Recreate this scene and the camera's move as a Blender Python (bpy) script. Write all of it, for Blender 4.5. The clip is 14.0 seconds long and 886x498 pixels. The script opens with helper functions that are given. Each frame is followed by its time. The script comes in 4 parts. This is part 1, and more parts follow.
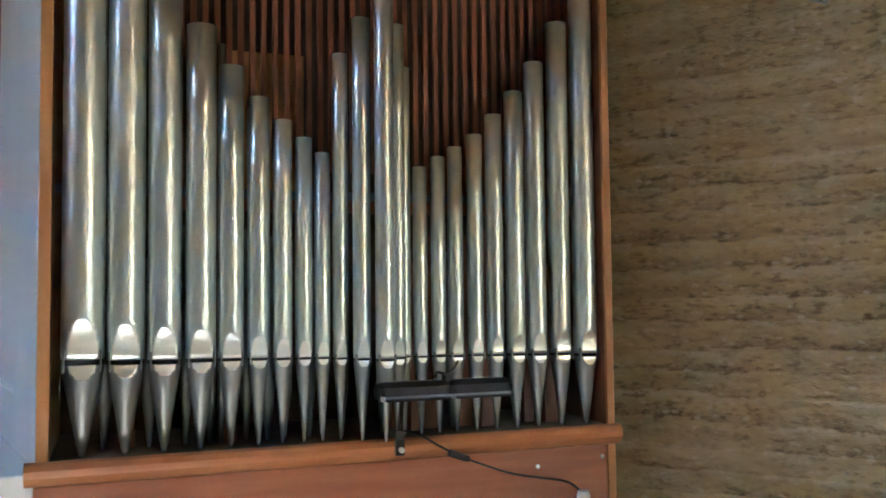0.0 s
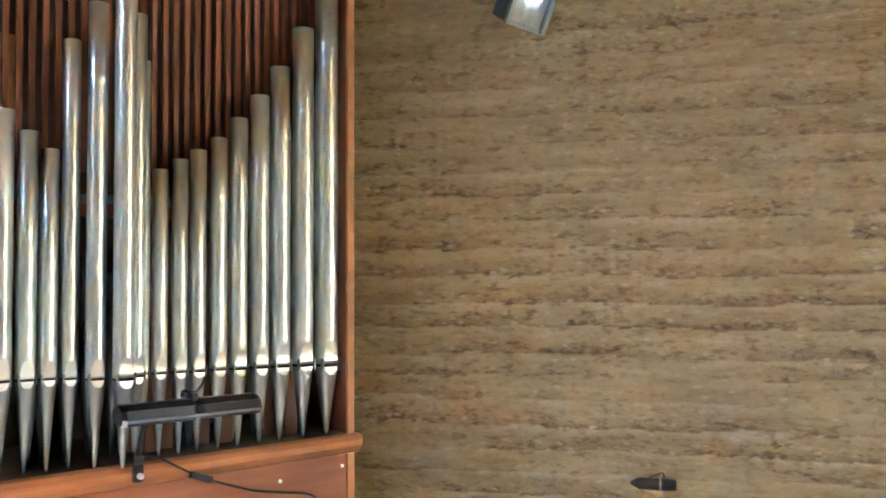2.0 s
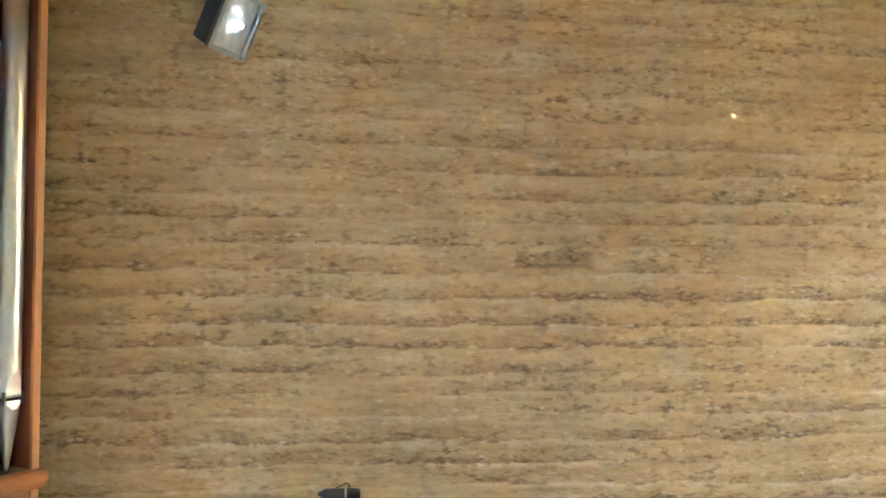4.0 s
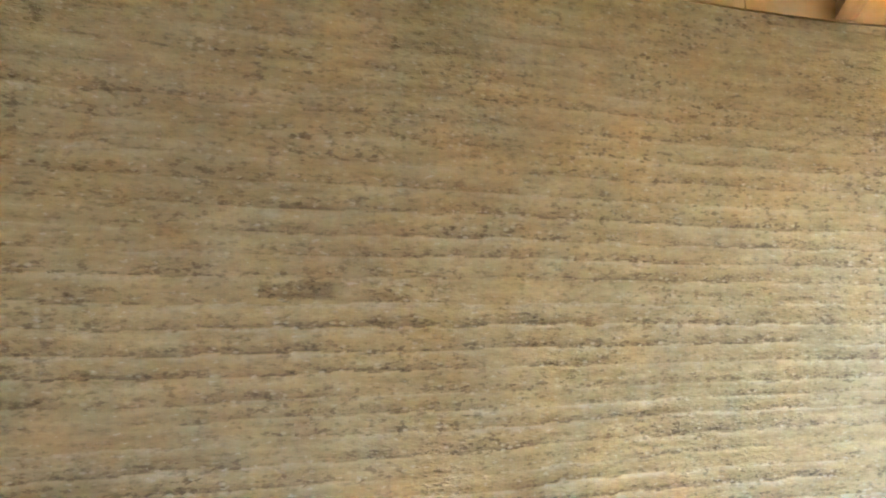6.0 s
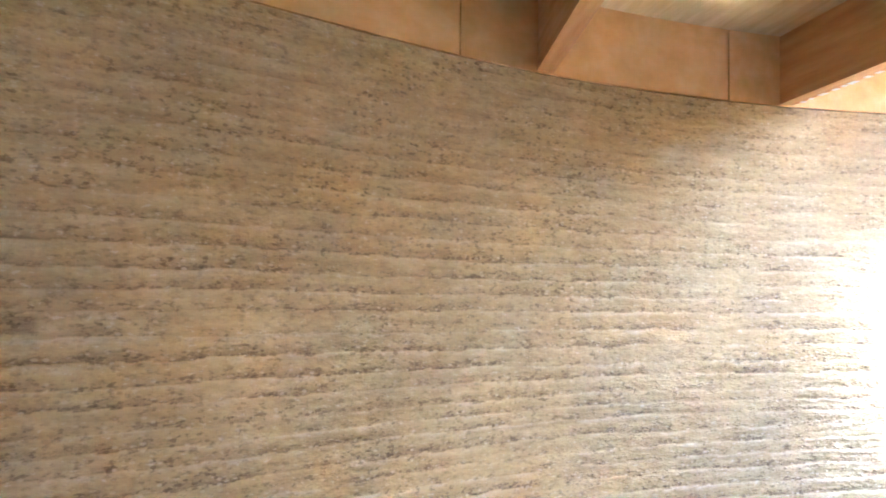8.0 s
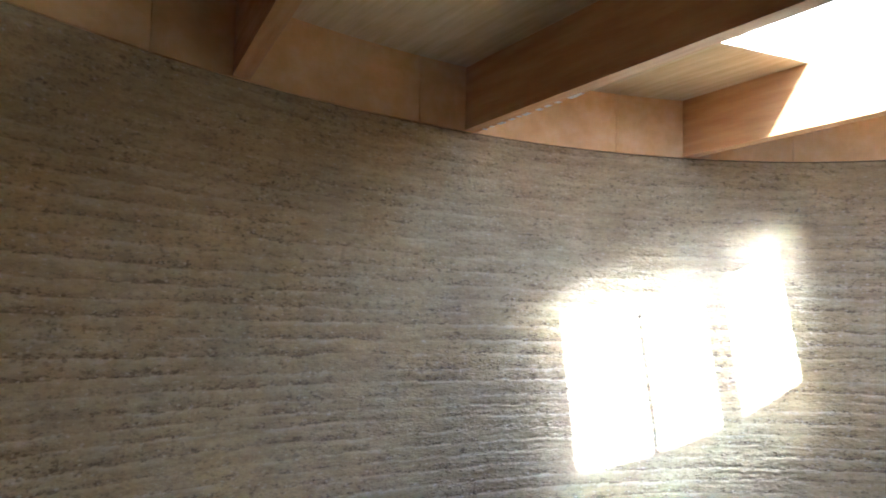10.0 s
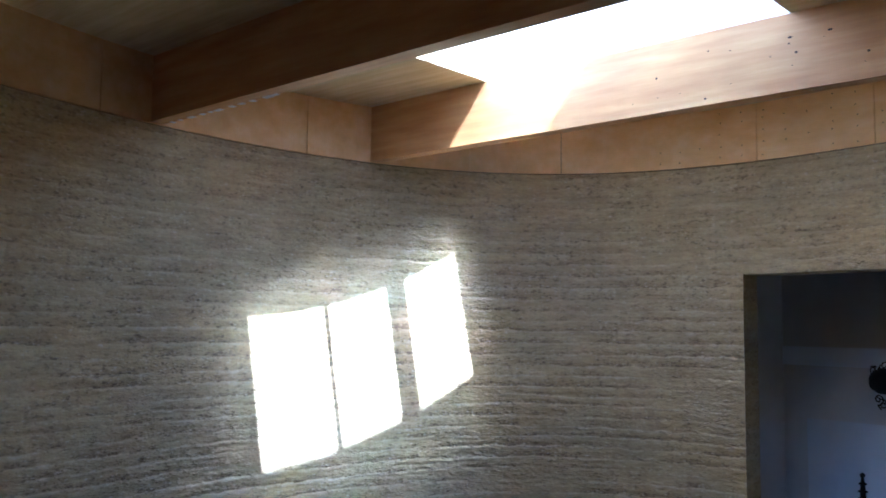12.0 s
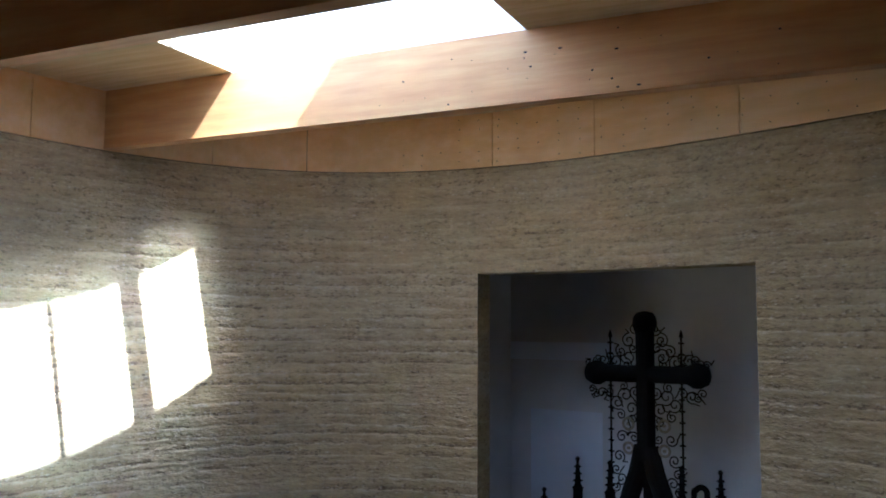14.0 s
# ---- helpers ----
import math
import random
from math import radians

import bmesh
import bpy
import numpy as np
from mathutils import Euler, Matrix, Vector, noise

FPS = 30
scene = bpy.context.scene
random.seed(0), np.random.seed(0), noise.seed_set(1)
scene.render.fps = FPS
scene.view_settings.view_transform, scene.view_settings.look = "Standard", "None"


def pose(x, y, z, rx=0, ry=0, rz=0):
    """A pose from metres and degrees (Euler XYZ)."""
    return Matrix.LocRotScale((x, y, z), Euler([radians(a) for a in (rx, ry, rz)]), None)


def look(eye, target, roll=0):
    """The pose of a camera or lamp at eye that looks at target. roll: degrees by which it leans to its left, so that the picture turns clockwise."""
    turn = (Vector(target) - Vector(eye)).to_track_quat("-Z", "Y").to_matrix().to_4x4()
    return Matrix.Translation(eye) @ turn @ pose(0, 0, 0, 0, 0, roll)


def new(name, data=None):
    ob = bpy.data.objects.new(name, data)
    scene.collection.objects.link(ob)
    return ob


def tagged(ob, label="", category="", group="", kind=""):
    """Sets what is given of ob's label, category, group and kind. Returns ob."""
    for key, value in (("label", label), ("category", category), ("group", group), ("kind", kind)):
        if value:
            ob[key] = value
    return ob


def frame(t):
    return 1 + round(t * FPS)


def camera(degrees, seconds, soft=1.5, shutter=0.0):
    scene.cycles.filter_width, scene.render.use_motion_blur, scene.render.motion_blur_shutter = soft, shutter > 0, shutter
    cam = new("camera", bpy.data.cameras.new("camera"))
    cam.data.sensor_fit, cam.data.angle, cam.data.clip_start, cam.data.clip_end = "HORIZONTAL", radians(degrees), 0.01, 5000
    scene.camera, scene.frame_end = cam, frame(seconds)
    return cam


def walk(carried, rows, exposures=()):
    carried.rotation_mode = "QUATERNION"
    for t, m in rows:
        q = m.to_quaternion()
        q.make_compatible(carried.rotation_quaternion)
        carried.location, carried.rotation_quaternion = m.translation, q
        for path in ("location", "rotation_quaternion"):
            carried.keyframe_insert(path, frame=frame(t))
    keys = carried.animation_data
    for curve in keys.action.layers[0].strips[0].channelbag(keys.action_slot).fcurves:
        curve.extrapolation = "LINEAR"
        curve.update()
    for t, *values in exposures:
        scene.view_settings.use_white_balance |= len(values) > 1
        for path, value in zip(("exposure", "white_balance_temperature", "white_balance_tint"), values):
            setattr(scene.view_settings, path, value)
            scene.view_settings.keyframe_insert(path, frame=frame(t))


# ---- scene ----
from mathutils import geometry

# ---------------------------------------------------------------- camera
cam = camera(52.65, 14.0, soft=1.8)
PATH = [
    (0.0, 0.534, 0.184, 5.407, 4.9, 2.95, 0.61), (0.5, 0.476, 0.203, 5.422, 0.54, 2.6, 0.31),
    (1.0, 0.415, 0.21, 5.444, -4.38, 2.3, 0.61), (1.5, 0.359, 0.225, 5.44, -9.96, 2.46, 0.52),
    (2.0, 0.304, 0.229, 5.475, -16.14, 2.1, 0.21), (2.5, 0.251, 0.216, 5.517, -21.83, 1.61, 0.1),
    (3.0, 0.213, 0.191, 5.557, -27.12, 1.29, 0.02), (3.5, 0.196, 0.166, 5.571, -32.03, 1.52, -0.32),
    (4.0, 0.161, 0.139, 5.617, -36.96, 1.24, -0.64), (4.2, 0.135, 0.137, 5.632, -39.08, 1.15, -0.66),
    (6.3, 0.026, 0.026, 5.69, -55.83, 2.46, -0.79), (6.5, 0.017, 0.032, 5.701, -57.45, 2.45, -0.92),
    (7.0, 0.001, 0.01, 5.733, -61.45, 2.74, -0.92), (7.5, -0.016, -0.009, 5.754, -66.08, 3.15, -0.72),
    (8.0, -0.025, -0.015, 5.79, -71.05, 3.13, -0.84), (8.2, -0.035, -0.022, 5.794, -73.05, 3.23, -0.83),
    (10.3, -0.024, -0.133, 5.697, -92.68, 4.95, -1.03), (10.5, -0.043, -0.106, 5.715, -94.82, 4.87, -0.83),
    (11.0, -0.036, -0.094, 5.733, -99.71, 4.74, -0.66), (11.5, -0.028, -0.069, 5.737, -105.03, 4.76, -0.8),
    (12.0, -0.017, -0.039, 5.745, -109.98, 4.94, -0.64), (12.5, 0.0, -0.014, 5.757, -114.6, 4.99, -0.46),
    (13.0, 0.007, 0.011, 5.753, -118.96, 4.9, -0.55), (13.5, 0.005, 0.005, 5.764, -122.85, 4.81, -0.55),
    (14.0, -0.002, 0.008, 5.722, -126.61, 5.07, -0.3)]
EXPOSURE = [(0.0, 5.95, 4450, 3), (0.6, 6.22, 4450, 4), (1.2, 6.6, 4500, 5), (2.0, 6.76, 4650, 6), (3.2, 6.98, 4850, 4), (4.2, 7.0, 4950, 2), (6.5, 6.72, 4560, -3), (7.3, 6.55, 4560, 0), (8.2, 6.65, 4680, 15),
            (9.3, 5.3, 4620, 11), (10.5, 4.3, 4380, 10), (11.4, 3.78, 4200, 10), (12.0, 3.46, 4160, 9), (13.0, 3.36, 4280, 8), (14.0, 3.35, 4420, 8)]
walk(cam, [(t, pose(x, y, z, 90 + p, r, yaw)) for t, x, y, z, yaw, p, r in PATH], EXPOSURE)

# ---------------------------------------------------------------- light
SUN_WAY = Vector((0.7617, 0.2396, -1.0)).normalized()
world = bpy.data.worlds.new("sky")
scene.world = world
world.use_nodes = True
sky = world.node_tree.nodes.new("ShaderNodeTexSky")
sky.sky_type = "NISHITA"
sky.sun_disc = False
sky.dust_density = 0.0
sky.sun_elevation = math.asin(-SUN_WAY.z)
sky.sun_rotation = math.atan2(-SUN_WAY.x, -SUN_WAY.y)
back = world.node_tree.nodes["Background"]
back.inputs["Strength"].default_value = 0.15
world.node_tree.links.new(sky.outputs["Color"], back.inputs["Color"])
sun_data = bpy.data.lights.new("sun", "SUN")
sun_data.energy, sun_data.angle, sun_data.color = 5.0, radians(0.5), (1.0, 0.95, 0.88)
sun = new("sun", sun_data)
sun.matrix_world = Matrix.Translation((0, 0, 20)) @ SUN_WAY.to_track_quat("-Z", "Y").to_matrix().to_4x4()


# ---------------------------------------------------------------- materials
class Nodes:
    """A small wrapper that builds one node material."""

    def __init__(self, name, rough=0.6, metal=0.0):
        self.m = bpy.data.materials.new(name)
        self.m.use_nodes = True
        self.t = self.m.node_tree
        self.b = self.t.nodes["Principled BSDF"]
        self.b.inputs["Roughness"].default_value = rough
        self.b.inputs["Metallic"].default_value = metal

    def add(self, kind, links=(), **props):
        n = self.t.nodes.new(kind)
        for k, v in props.items():
            setattr(n, k, v)
        for key, v in dict(links).items():
            if isinstance(v, bpy.types.NodeSocket):
                self.t.links.new(v, n.inputs[key])
            else:
                n.inputs[key].default_value = v
        return n

    def coord(self, kind="Object", scale=(1, 1, 1)):
        c = self.add("ShaderNodeTexCoord")
        return self.add("ShaderNodeMapping", {"Vector": c.outputs[kind], "Scale": scale}).outputs[0]

    def noise(self, vec, scale, detail=4.0, rough=0.55):
        return self.add("ShaderNodeTexNoise", {"Vector": vec, "Scale": scale, "Detail": detail, "Roughness": rough}).outputs["Fac"]

    def ramp(self, fac, stops):
        n = self.add("ShaderNodeValToRGB", {"Fac": fac})
        el = n.color_ramp.elements
        while len(el) < len(stops):
            el.new(0.5)
        for e, (p, c) in zip(el, stops):
            e.position, e.color = p, (*c, 1) if len(c) == 3 else c
        return n.outputs["Color"]

    def mix(self, fac, a, b, mode="MIX"):
        n = self.add("ShaderNodeMix", data_type="RGBA", blend_type=mode)
        for sock, v in ((n.inputs[0], fac), (n.inputs[6], a), (n.inputs[7], b)):
            if isinstance(v, bpy.types.NodeSocket):
                self.t.links.new(v, sock)
            else:
                sock.default_value = v if not isinstance(v, tuple) else (*v, 1)
        return n.outputs[2]

    def math(self, op, a, b=0.0):
        n = self.add("ShaderNodeMath", operation=op)
        for sock, v in zip(n.inputs, (a, b)):
            if isinstance(v, bpy.types.NodeSocket):
                self.t.links.new(v, sock)
            else:
                sock.default_value = v
        return n.outputs[0]

    def colour(self, v):
        self.t.links.new(v, self.b.inputs["Base Color"])
        return self

    def roughness(self, v):
        self.t.links.new(v, self.b.inputs["Roughness"])
        return self

    def bump(self, v, strength=0.3, distance=0.01):
        n = self.add("ShaderNodeBump", {"Height": v, "Strength": strength, "Distance": distance})
        self.t.links.new(n.outputs[0], self.b.inputs["Normal"])
        return self


def earth_material():
    """Rammed earth: fine pale clay at the head of each lift, coarse dark gravel at its foot."""
    n = Nodes("rammed_earth", 0.95)
    uv = n.coord("UV")
    lift = n.add("ShaderNodeAttribute", attribute_name="lift").outputs["Fac"]
    wear = n.add("ShaderNodeAttribute", attribute_name="wear").outputs["Fac"]
    patches = n.noise(n.coord("UV", (0.45, 1.0, 1.0)), 1.0, 5, 0.6)
    beds = n.noise(n.coord("UV", (1.0, 6.0, 1.0)), 2.2, 7, 0.66)
    crumbs = n.noise(n.coord("UV", (1.0, 2.3, 1.0)), 17.0, 4, 0.6)
    blots = n.noise(n.coord("UV", (1.0, 2.6, 1.0)), 7.0, 6, 0.7)
    fine = n.noise(uv, 95.0, 3, 0.6)
    dashes = n.noise(n.coord("UV", (1.0, 2.8, 1.0)), 10.0, 4, 0.6)
    base = n.ramp(beds, [(0.30, (0.345, 0.262, 0.138)), (0.44, (0.424, 0.328, 0.175)), (0.56, (0.480, 0.378, 0.208)), (0.72, (0.570, 0.465, 0.276))])
    tint = n.ramp(patches, [(0.32, (0.93, 0.92, 0.90)), (0.50, (1.0, 0.975, 0.93)), (0.66, (1.08, 1.00, 0.85))])
    col = n.mix(1.0, base, tint, "MULTIPLY")
    # coarse foot of the lift
    edge = n.math("ADD", lift, n.math("MULTIPLY", n.math("SUBTRACT", blots, 0.5), 1.7))
    coarse = n.ramp(edge, [(0.10, (1, 1, 1)), (0.58, (0, 0, 0))])
    coarse = n.math("MULTIPLY", coarse, wear)
    col = n.mix(n.math("MULTIPLY", coarse, 0.64), col, (0.225, 0.158, 0.085))
    head = n.ramp(edge, [(0.70, (0, 0, 0)), (1.0, (1, 1, 1))])
    col = n.mix(n.math("MULTIPLY", n.math("MULTIPLY", head, wear), 0.45), col, (0.61, 0.52, 0.375))
    dash = n.ramp(dashes, [(0.34, (1, 1, 1)), (0.43, (0, 0, 0))])
    col = n.mix(n.math("MULTIPLY", dash, n.math("ADD", n.math("MULTIPLY", coarse, 0.55), 0.16)), col, (0.130, 0.089, 0.047))
    # holes: hollows of the bump, with their shade painted dark
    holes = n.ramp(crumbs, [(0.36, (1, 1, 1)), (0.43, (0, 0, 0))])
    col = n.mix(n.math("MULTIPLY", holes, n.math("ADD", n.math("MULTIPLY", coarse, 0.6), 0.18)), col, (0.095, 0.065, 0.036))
    # joint at the lift's foot, with its shadow line painted in
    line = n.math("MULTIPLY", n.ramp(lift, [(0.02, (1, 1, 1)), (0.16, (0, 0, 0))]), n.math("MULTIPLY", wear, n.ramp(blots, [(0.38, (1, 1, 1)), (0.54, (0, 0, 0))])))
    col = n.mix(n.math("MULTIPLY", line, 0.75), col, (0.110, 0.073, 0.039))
    stones = n.ramp(crumbs, [(0.61, (0, 0, 0)), (0.67, (1, 1, 1))])
    col = n.mix(n.math("MULTIPLY", stones, 0.42), col, (0.66, 0.58, 0.45))
    col = n.mix(0.14, col, n.ramp(fine, [(0.3, (0.6, 0.6, 0.6)), (0.7, (1.25, 1.25, 1.25))]), "MULTIPLY")
    # crumbled-out pits, short and flat, in clusters along the feet, shade painted in
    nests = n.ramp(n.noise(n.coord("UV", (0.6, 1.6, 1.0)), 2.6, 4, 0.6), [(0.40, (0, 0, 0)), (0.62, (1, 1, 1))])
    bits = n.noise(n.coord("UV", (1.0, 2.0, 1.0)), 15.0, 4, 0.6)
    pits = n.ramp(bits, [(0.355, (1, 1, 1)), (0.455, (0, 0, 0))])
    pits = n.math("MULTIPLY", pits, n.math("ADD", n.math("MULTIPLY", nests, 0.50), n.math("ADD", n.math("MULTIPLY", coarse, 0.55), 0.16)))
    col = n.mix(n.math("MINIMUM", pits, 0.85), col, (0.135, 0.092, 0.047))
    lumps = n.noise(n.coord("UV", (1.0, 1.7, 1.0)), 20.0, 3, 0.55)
    # lumpy shading put into the colour: hollows darker, crests lighter
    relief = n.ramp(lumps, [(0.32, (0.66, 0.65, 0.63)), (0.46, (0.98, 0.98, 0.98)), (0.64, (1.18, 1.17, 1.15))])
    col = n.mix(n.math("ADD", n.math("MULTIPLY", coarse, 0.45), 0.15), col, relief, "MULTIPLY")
    # gravel: single pebbles, pale or dark, thicker in the coarse feet and in nests
    cells = n.add("ShaderNodeTexVoronoi", {"Vector": n.coord("UV", (1.0, 1.9, 1.0)), "Scale": 24.0, "Randomness": 1.0})
    pick = n.add("ShaderNodeSeparateColor", {"Color": cells.outputs["Color"]})
    grit = n.math("MULTIPLY", n.ramp(cells.outputs["Distance"], [(0.24, (1, 1, 1)), (0.44, (0, 0, 0))]), n.math("MINIMUM", n.math("ADD", n.math("MULTIPLY", coarse, 0.7), n.math("ADD", n.math("MULTIPLY", nests, 0.55), 0.10)), 1.0))
    col = n.mix(n.math("MULTIPLY", n.math("MULTIPLY", grit, n.math("GREATER_THAN", pick.outputs[0], 0.78)), 0.45), col, (0.70, 0.60, 0.43))
    col = n.mix(n.math("MULTIPLY", n.math("MULTIPLY", grit, n.math("LESS_THAN", pick.outputs[0], 0.34)), 0.60), col, (0.120, 0.078, 0.038))
    # faint upright traces of the formwork boards
    boards = n.noise(n.coord("UV", (2.6, 0.16, 1.0)), 2.0, 3, 0.6)
    col = n.mix(0.35, col, n.ramp(boards, [(0.34, (0.86, 0.86, 0.87)), (0.5, (1.0, 1.0, 1.0)), (0.66, (1.10, 1.09, 1.07))]), "MULTIPLY")
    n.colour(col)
    h = n.math("SUBTRACT", n.math("ADD", n.math("MULTIPLY", crumbs, 0.5), n.math("ADD", n.math("MULTIPLY", dashes, 0.5), n.math("ADD", n.math("MULTIPLY", lumps, 0.65), n.math("MULTIPLY", grit, 0.3)))), n.math("MULTIPLY", pits, 0.6))
    n.bump(h, 0.5, 0.019)
    return n.m


def wood_material(name, dark, mid, light, along="X", rough=0.45, scale=1.0, knots=0.0):
    n = Nodes(name, rough)
    sc = {"X": (1.2, 14, 14), "Y": (14, 1.2, 14), "Z": (14, 14, 1.2)}[along]
    vec = n.coord("Object", tuple(scale * v for v in sc))
    grain = n.noise(vec, 1.5, 6, 0.6)
    broad = n.noise(n.coord("Object"), 1.4, 3)
    col = n.ramp(grain, [(0.3, dark), (0.5, mid), (0.72, light)])
    col = n.mix(0.5, col, n.ramp(broad, [(0.3, (0.78, 0.76, 0.74)), (0.7, (1.12, 1.1, 1.06))]), "MULTIPLY")
    n.colour(col)
    n.roughness(n.ramp(grain, [(0.3, (rough + 0.12,) * 3), (0.7, (rough - 0.08,) * 3)]))
    n.bump(grain, 0.12, 0.003)
    return n.m


def metal_material(name, colour, rough, streak=0.1):
    n = Nodes(name, rough, 1.0)
    a = n.noise(n.coord("Object", (5, 5, 0.9)), 2.0, 4)
    n.colour(n.ramp(a, [(0.3, tuple(0.86 * c for c in colour)), (0.7, tuple(min(1, 1.08 * c) for c in colour))]))
    n.roughness(n.ramp(a, [(0.3, (rough + streak,) * 3), (0.7, (rough - streak * 0.6,) * 3)]))
    return n.m


def plain_material(name, colour, rough=0.6, spread=0.12, scale=6.0, metal=0.0, bump=0.05):
    n = Nodes(name, rough, metal)
    a = n.noise(n.coord("Object"), scale, 5, 0.6)
    b = n.noise(n.coord("Object"), scale * 14, 3)
    col = n.ramp(a, [(0.3, tuple(c * (1 - spread) for c in colour)), (0.7, tuple(min(1, c * (1 + spread)) for c in colour))])
    n.colour(col)
    n.bump(n.math("ADD", a, n.math("MULTIPLY", b, 0.5)), bump, 0.004)
    return n.m


def glass_material():
    n = Nodes("clear_glass", 0.02)
    n.b.inputs["Base Color"].default_value = (0.95, 0.98, 0.97, 1)
    n.b.inputs["Transmission Weight"].default_value = 1.0
    n.b.inputs["IOR"].default_value = 1.05
    return n.m


def glow_material(name, colour, strength):
    n = Nodes(name, 0.3)
    n.b.inputs["Base Color"].default_value = (*colour, 1)
    n.b.inputs["Emission Color"].default_value = (*colour, 1)
    n.b.inputs["Emission Strength"].default_value = strength
    return n.m


def pane_material():
    """Thin window glass: lets light straight through and reflects a little."""
    n = Nodes("window_pane")
    clear = n.add("ShaderNodeBsdfTransparent", {"Color": (0.97, 0.98, 0.98, 1)})
    gloss = n.add("ShaderNodeBsdfGlossy", {"Roughness": 0.05})
    both = n.add("ShaderNodeMixShader", {0: 0.05, 1: clear.outputs[0], 2: gloss.outputs[0]})
    n.t.links.new(both.outputs[0], n.t.nodes["Material Output"].inputs["Surface"])
    return n.m


EARTH = earth_material()
PANE = pane_material()
TIN = metal_material("tin_pipe", (0.60, 0.655, 0.68), 0.35, 0.01)
# same tin as the pipes, darkened for the shade low down
TIN_FOOT = metal_material("tin_foot_shaded", (0.30, 0.305, 0.31), 0.5, 0.04)
# paler tin: the lips' bright reflection is put into the colour
TIN_LIP = metal_material("tin_lip_lit", (0.82, 0.82, 0.80), 0.34, 0.04)
TIN_DARK = metal_material("dull_lead", (0.26, 0.27, 0.275), 0.45, 0.08)
CASE = wood_material("red_brown_veneer", (0.215, 0.071, 0.027), (0.29, 0.100, 0.038), (0.36, 0.140, 0.057), "X", 0.38, 0.8)
# upright grain; darker than CASE, with the shade inside the case painted in
CASE_UP_SHADED = wood_material("red_brown_upright_shaded", (0.10, 0.030, 0.012), (0.14, 0.043, 0.017), (0.19, 0.062, 0.025), "Z", 0.42, 0.8)
EDGE = wood_material("orange_edge_wood", (0.27, 0.100, 0.030), (0.36, 0.143, 0.045), (0.46, 0.200, 0.066), "X", 0.42)
EDGE_UP = wood_material("orange_edge_upright", (0.33, 0.145, 0.045), (0.42, 0.20, 0.066), (0.50, 0.26, 0.095), "Z", 0.45)
SLAT = wood_material("dark_slat_wood", (0.150, 0.047, 0.020), (0.210, 0.070, 0.030), (0.28, 0.100, 0.045), "Z", 0.5)
# near black: the shade behind pipes and slats is in this colour
BACKING = wood_material("case_back_shaded", (0.030, 0.014, 0.009), (0.042, 0.019, 0.012), (0.06, 0.028, 0.018), "Z", 0.6)
BEAM = wood_material("laminated_beam", (0.51, 0.250, 0.077), (0.59, 0.315, 0.107), (0.67, 0.395, 0.153), "X", 0.46, 0.7)
FASCIA = wood_material("plywood_fascia", (0.71, 0.425, 0.158), (0.77, 0.490, 0.200), (0.82, 0.570, 0.27), "X", 0.6, 0.4)
BOARD = wood_material("ceiling_board", (0.58, 0.430, 0.225), (0.67, 0.520, 0.295), (0.76, 0.620, 0.38), "X", 0.65, 0.8)
BLACK = plain_material("black_plastic", (0.012, 0.012, 0.014), 0.32, 0.2)
BLACK_DULL = plain_material("black_iron", (0.005, 0.0045, 0.0045), 0.9, 0.3, 20.0)
SLIT = plain_material("shadow_gap", (0.008, 0.008, 0.008), 0.9)
BLACK_DULL.node_tree.nodes["Principled BSDF"].inputs["Specular IOR Level"].default_value = 0.12
WHITE = plain_material("white_paint", (0.80, 0.81, 0.82), 0.4, 0.04, 2.0)
PLASTER = plain_material("grey_plaster", (0.66, 0.63, 0.59), 0.85, 0.12, 1.1)
NICHE_PALE = plain_material("pale_niche_patch", (0.74, 0.75, 0.77), 0.85, 0.06, 1.6)
STEEL = metal_material("cast_aluminium", (0.66, 0.68, 0.71), 0.42, 0.08)
GREY_METAL = metal_material("grey_reflector", (0.38, 0.40, 0.42), 0.28, 0.05)
HOUSING = metal_material("dark_housing", (0.16, 0.18, 0.23), 0.42, 0.06)
FROST = plain_material("frosted_reflector", (0.46, 0.45, 0.43), 0.45, 0.2, 30.0)
GREY = plain_material("grey_plastic", (0.28, 0.29, 0.30), 0.5)
PINE = wood_material("oak_floor_boards", (0.20, 0.150, 0.095), (0.27, 0.205, 0.135), (0.34, 0.265, 0.18), "X", 0.5)
CLAY = plain_material("clay_floor", (0.24, 0.20, 0.155), 0.8, 0.2, 1.5)
GRASS = plain_material("ground_cover", (0.10, 0.11, 0.06), 0.95, 0.35, 0.8)
ROOF = plain_material("roof_sheet", (0.30, 0.31, 0.32), 0.6, 0.1, 1.5)
SHAFT = plain_material("matte_white_shaft", (0.80, 0.80, 0.79), 0.95, 0.04, 2.0)
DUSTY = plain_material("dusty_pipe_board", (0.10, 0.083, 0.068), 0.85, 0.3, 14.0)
BRASS = plain_material("dull_gilt_ring", (0.36, 0.31, 0.22), 0.6, 0.25, 30.0)
BOARD.node_tree.nodes["Principled BSDF"].inputs["Specular IOR Level"].default_value = 0.2
SHAFT.node_tree.nodes["Principled BSDF"].inputs["Specular IOR Level"].default_value = 0.1
GLASS = glass_material()


# ---------------------------------------------------------------- mesh helpers
def thing(name, m=Matrix(), label="", category="", group="", kind=""):
    ob = new(name)
    ob.matrix_world = m
    return tagged(ob, label, category, group, kind)


def mesh_of(name, bm, material, smooth=False):
    bmesh.ops.recalc_face_normals(bm, faces=bm.faces[:])
    me = bpy.data.meshes.new(name)
    bm.to_mesh(me)
    bm.free()
    me.materials.append(material)
    if smooth:
        me.shade_smooth()
    return me


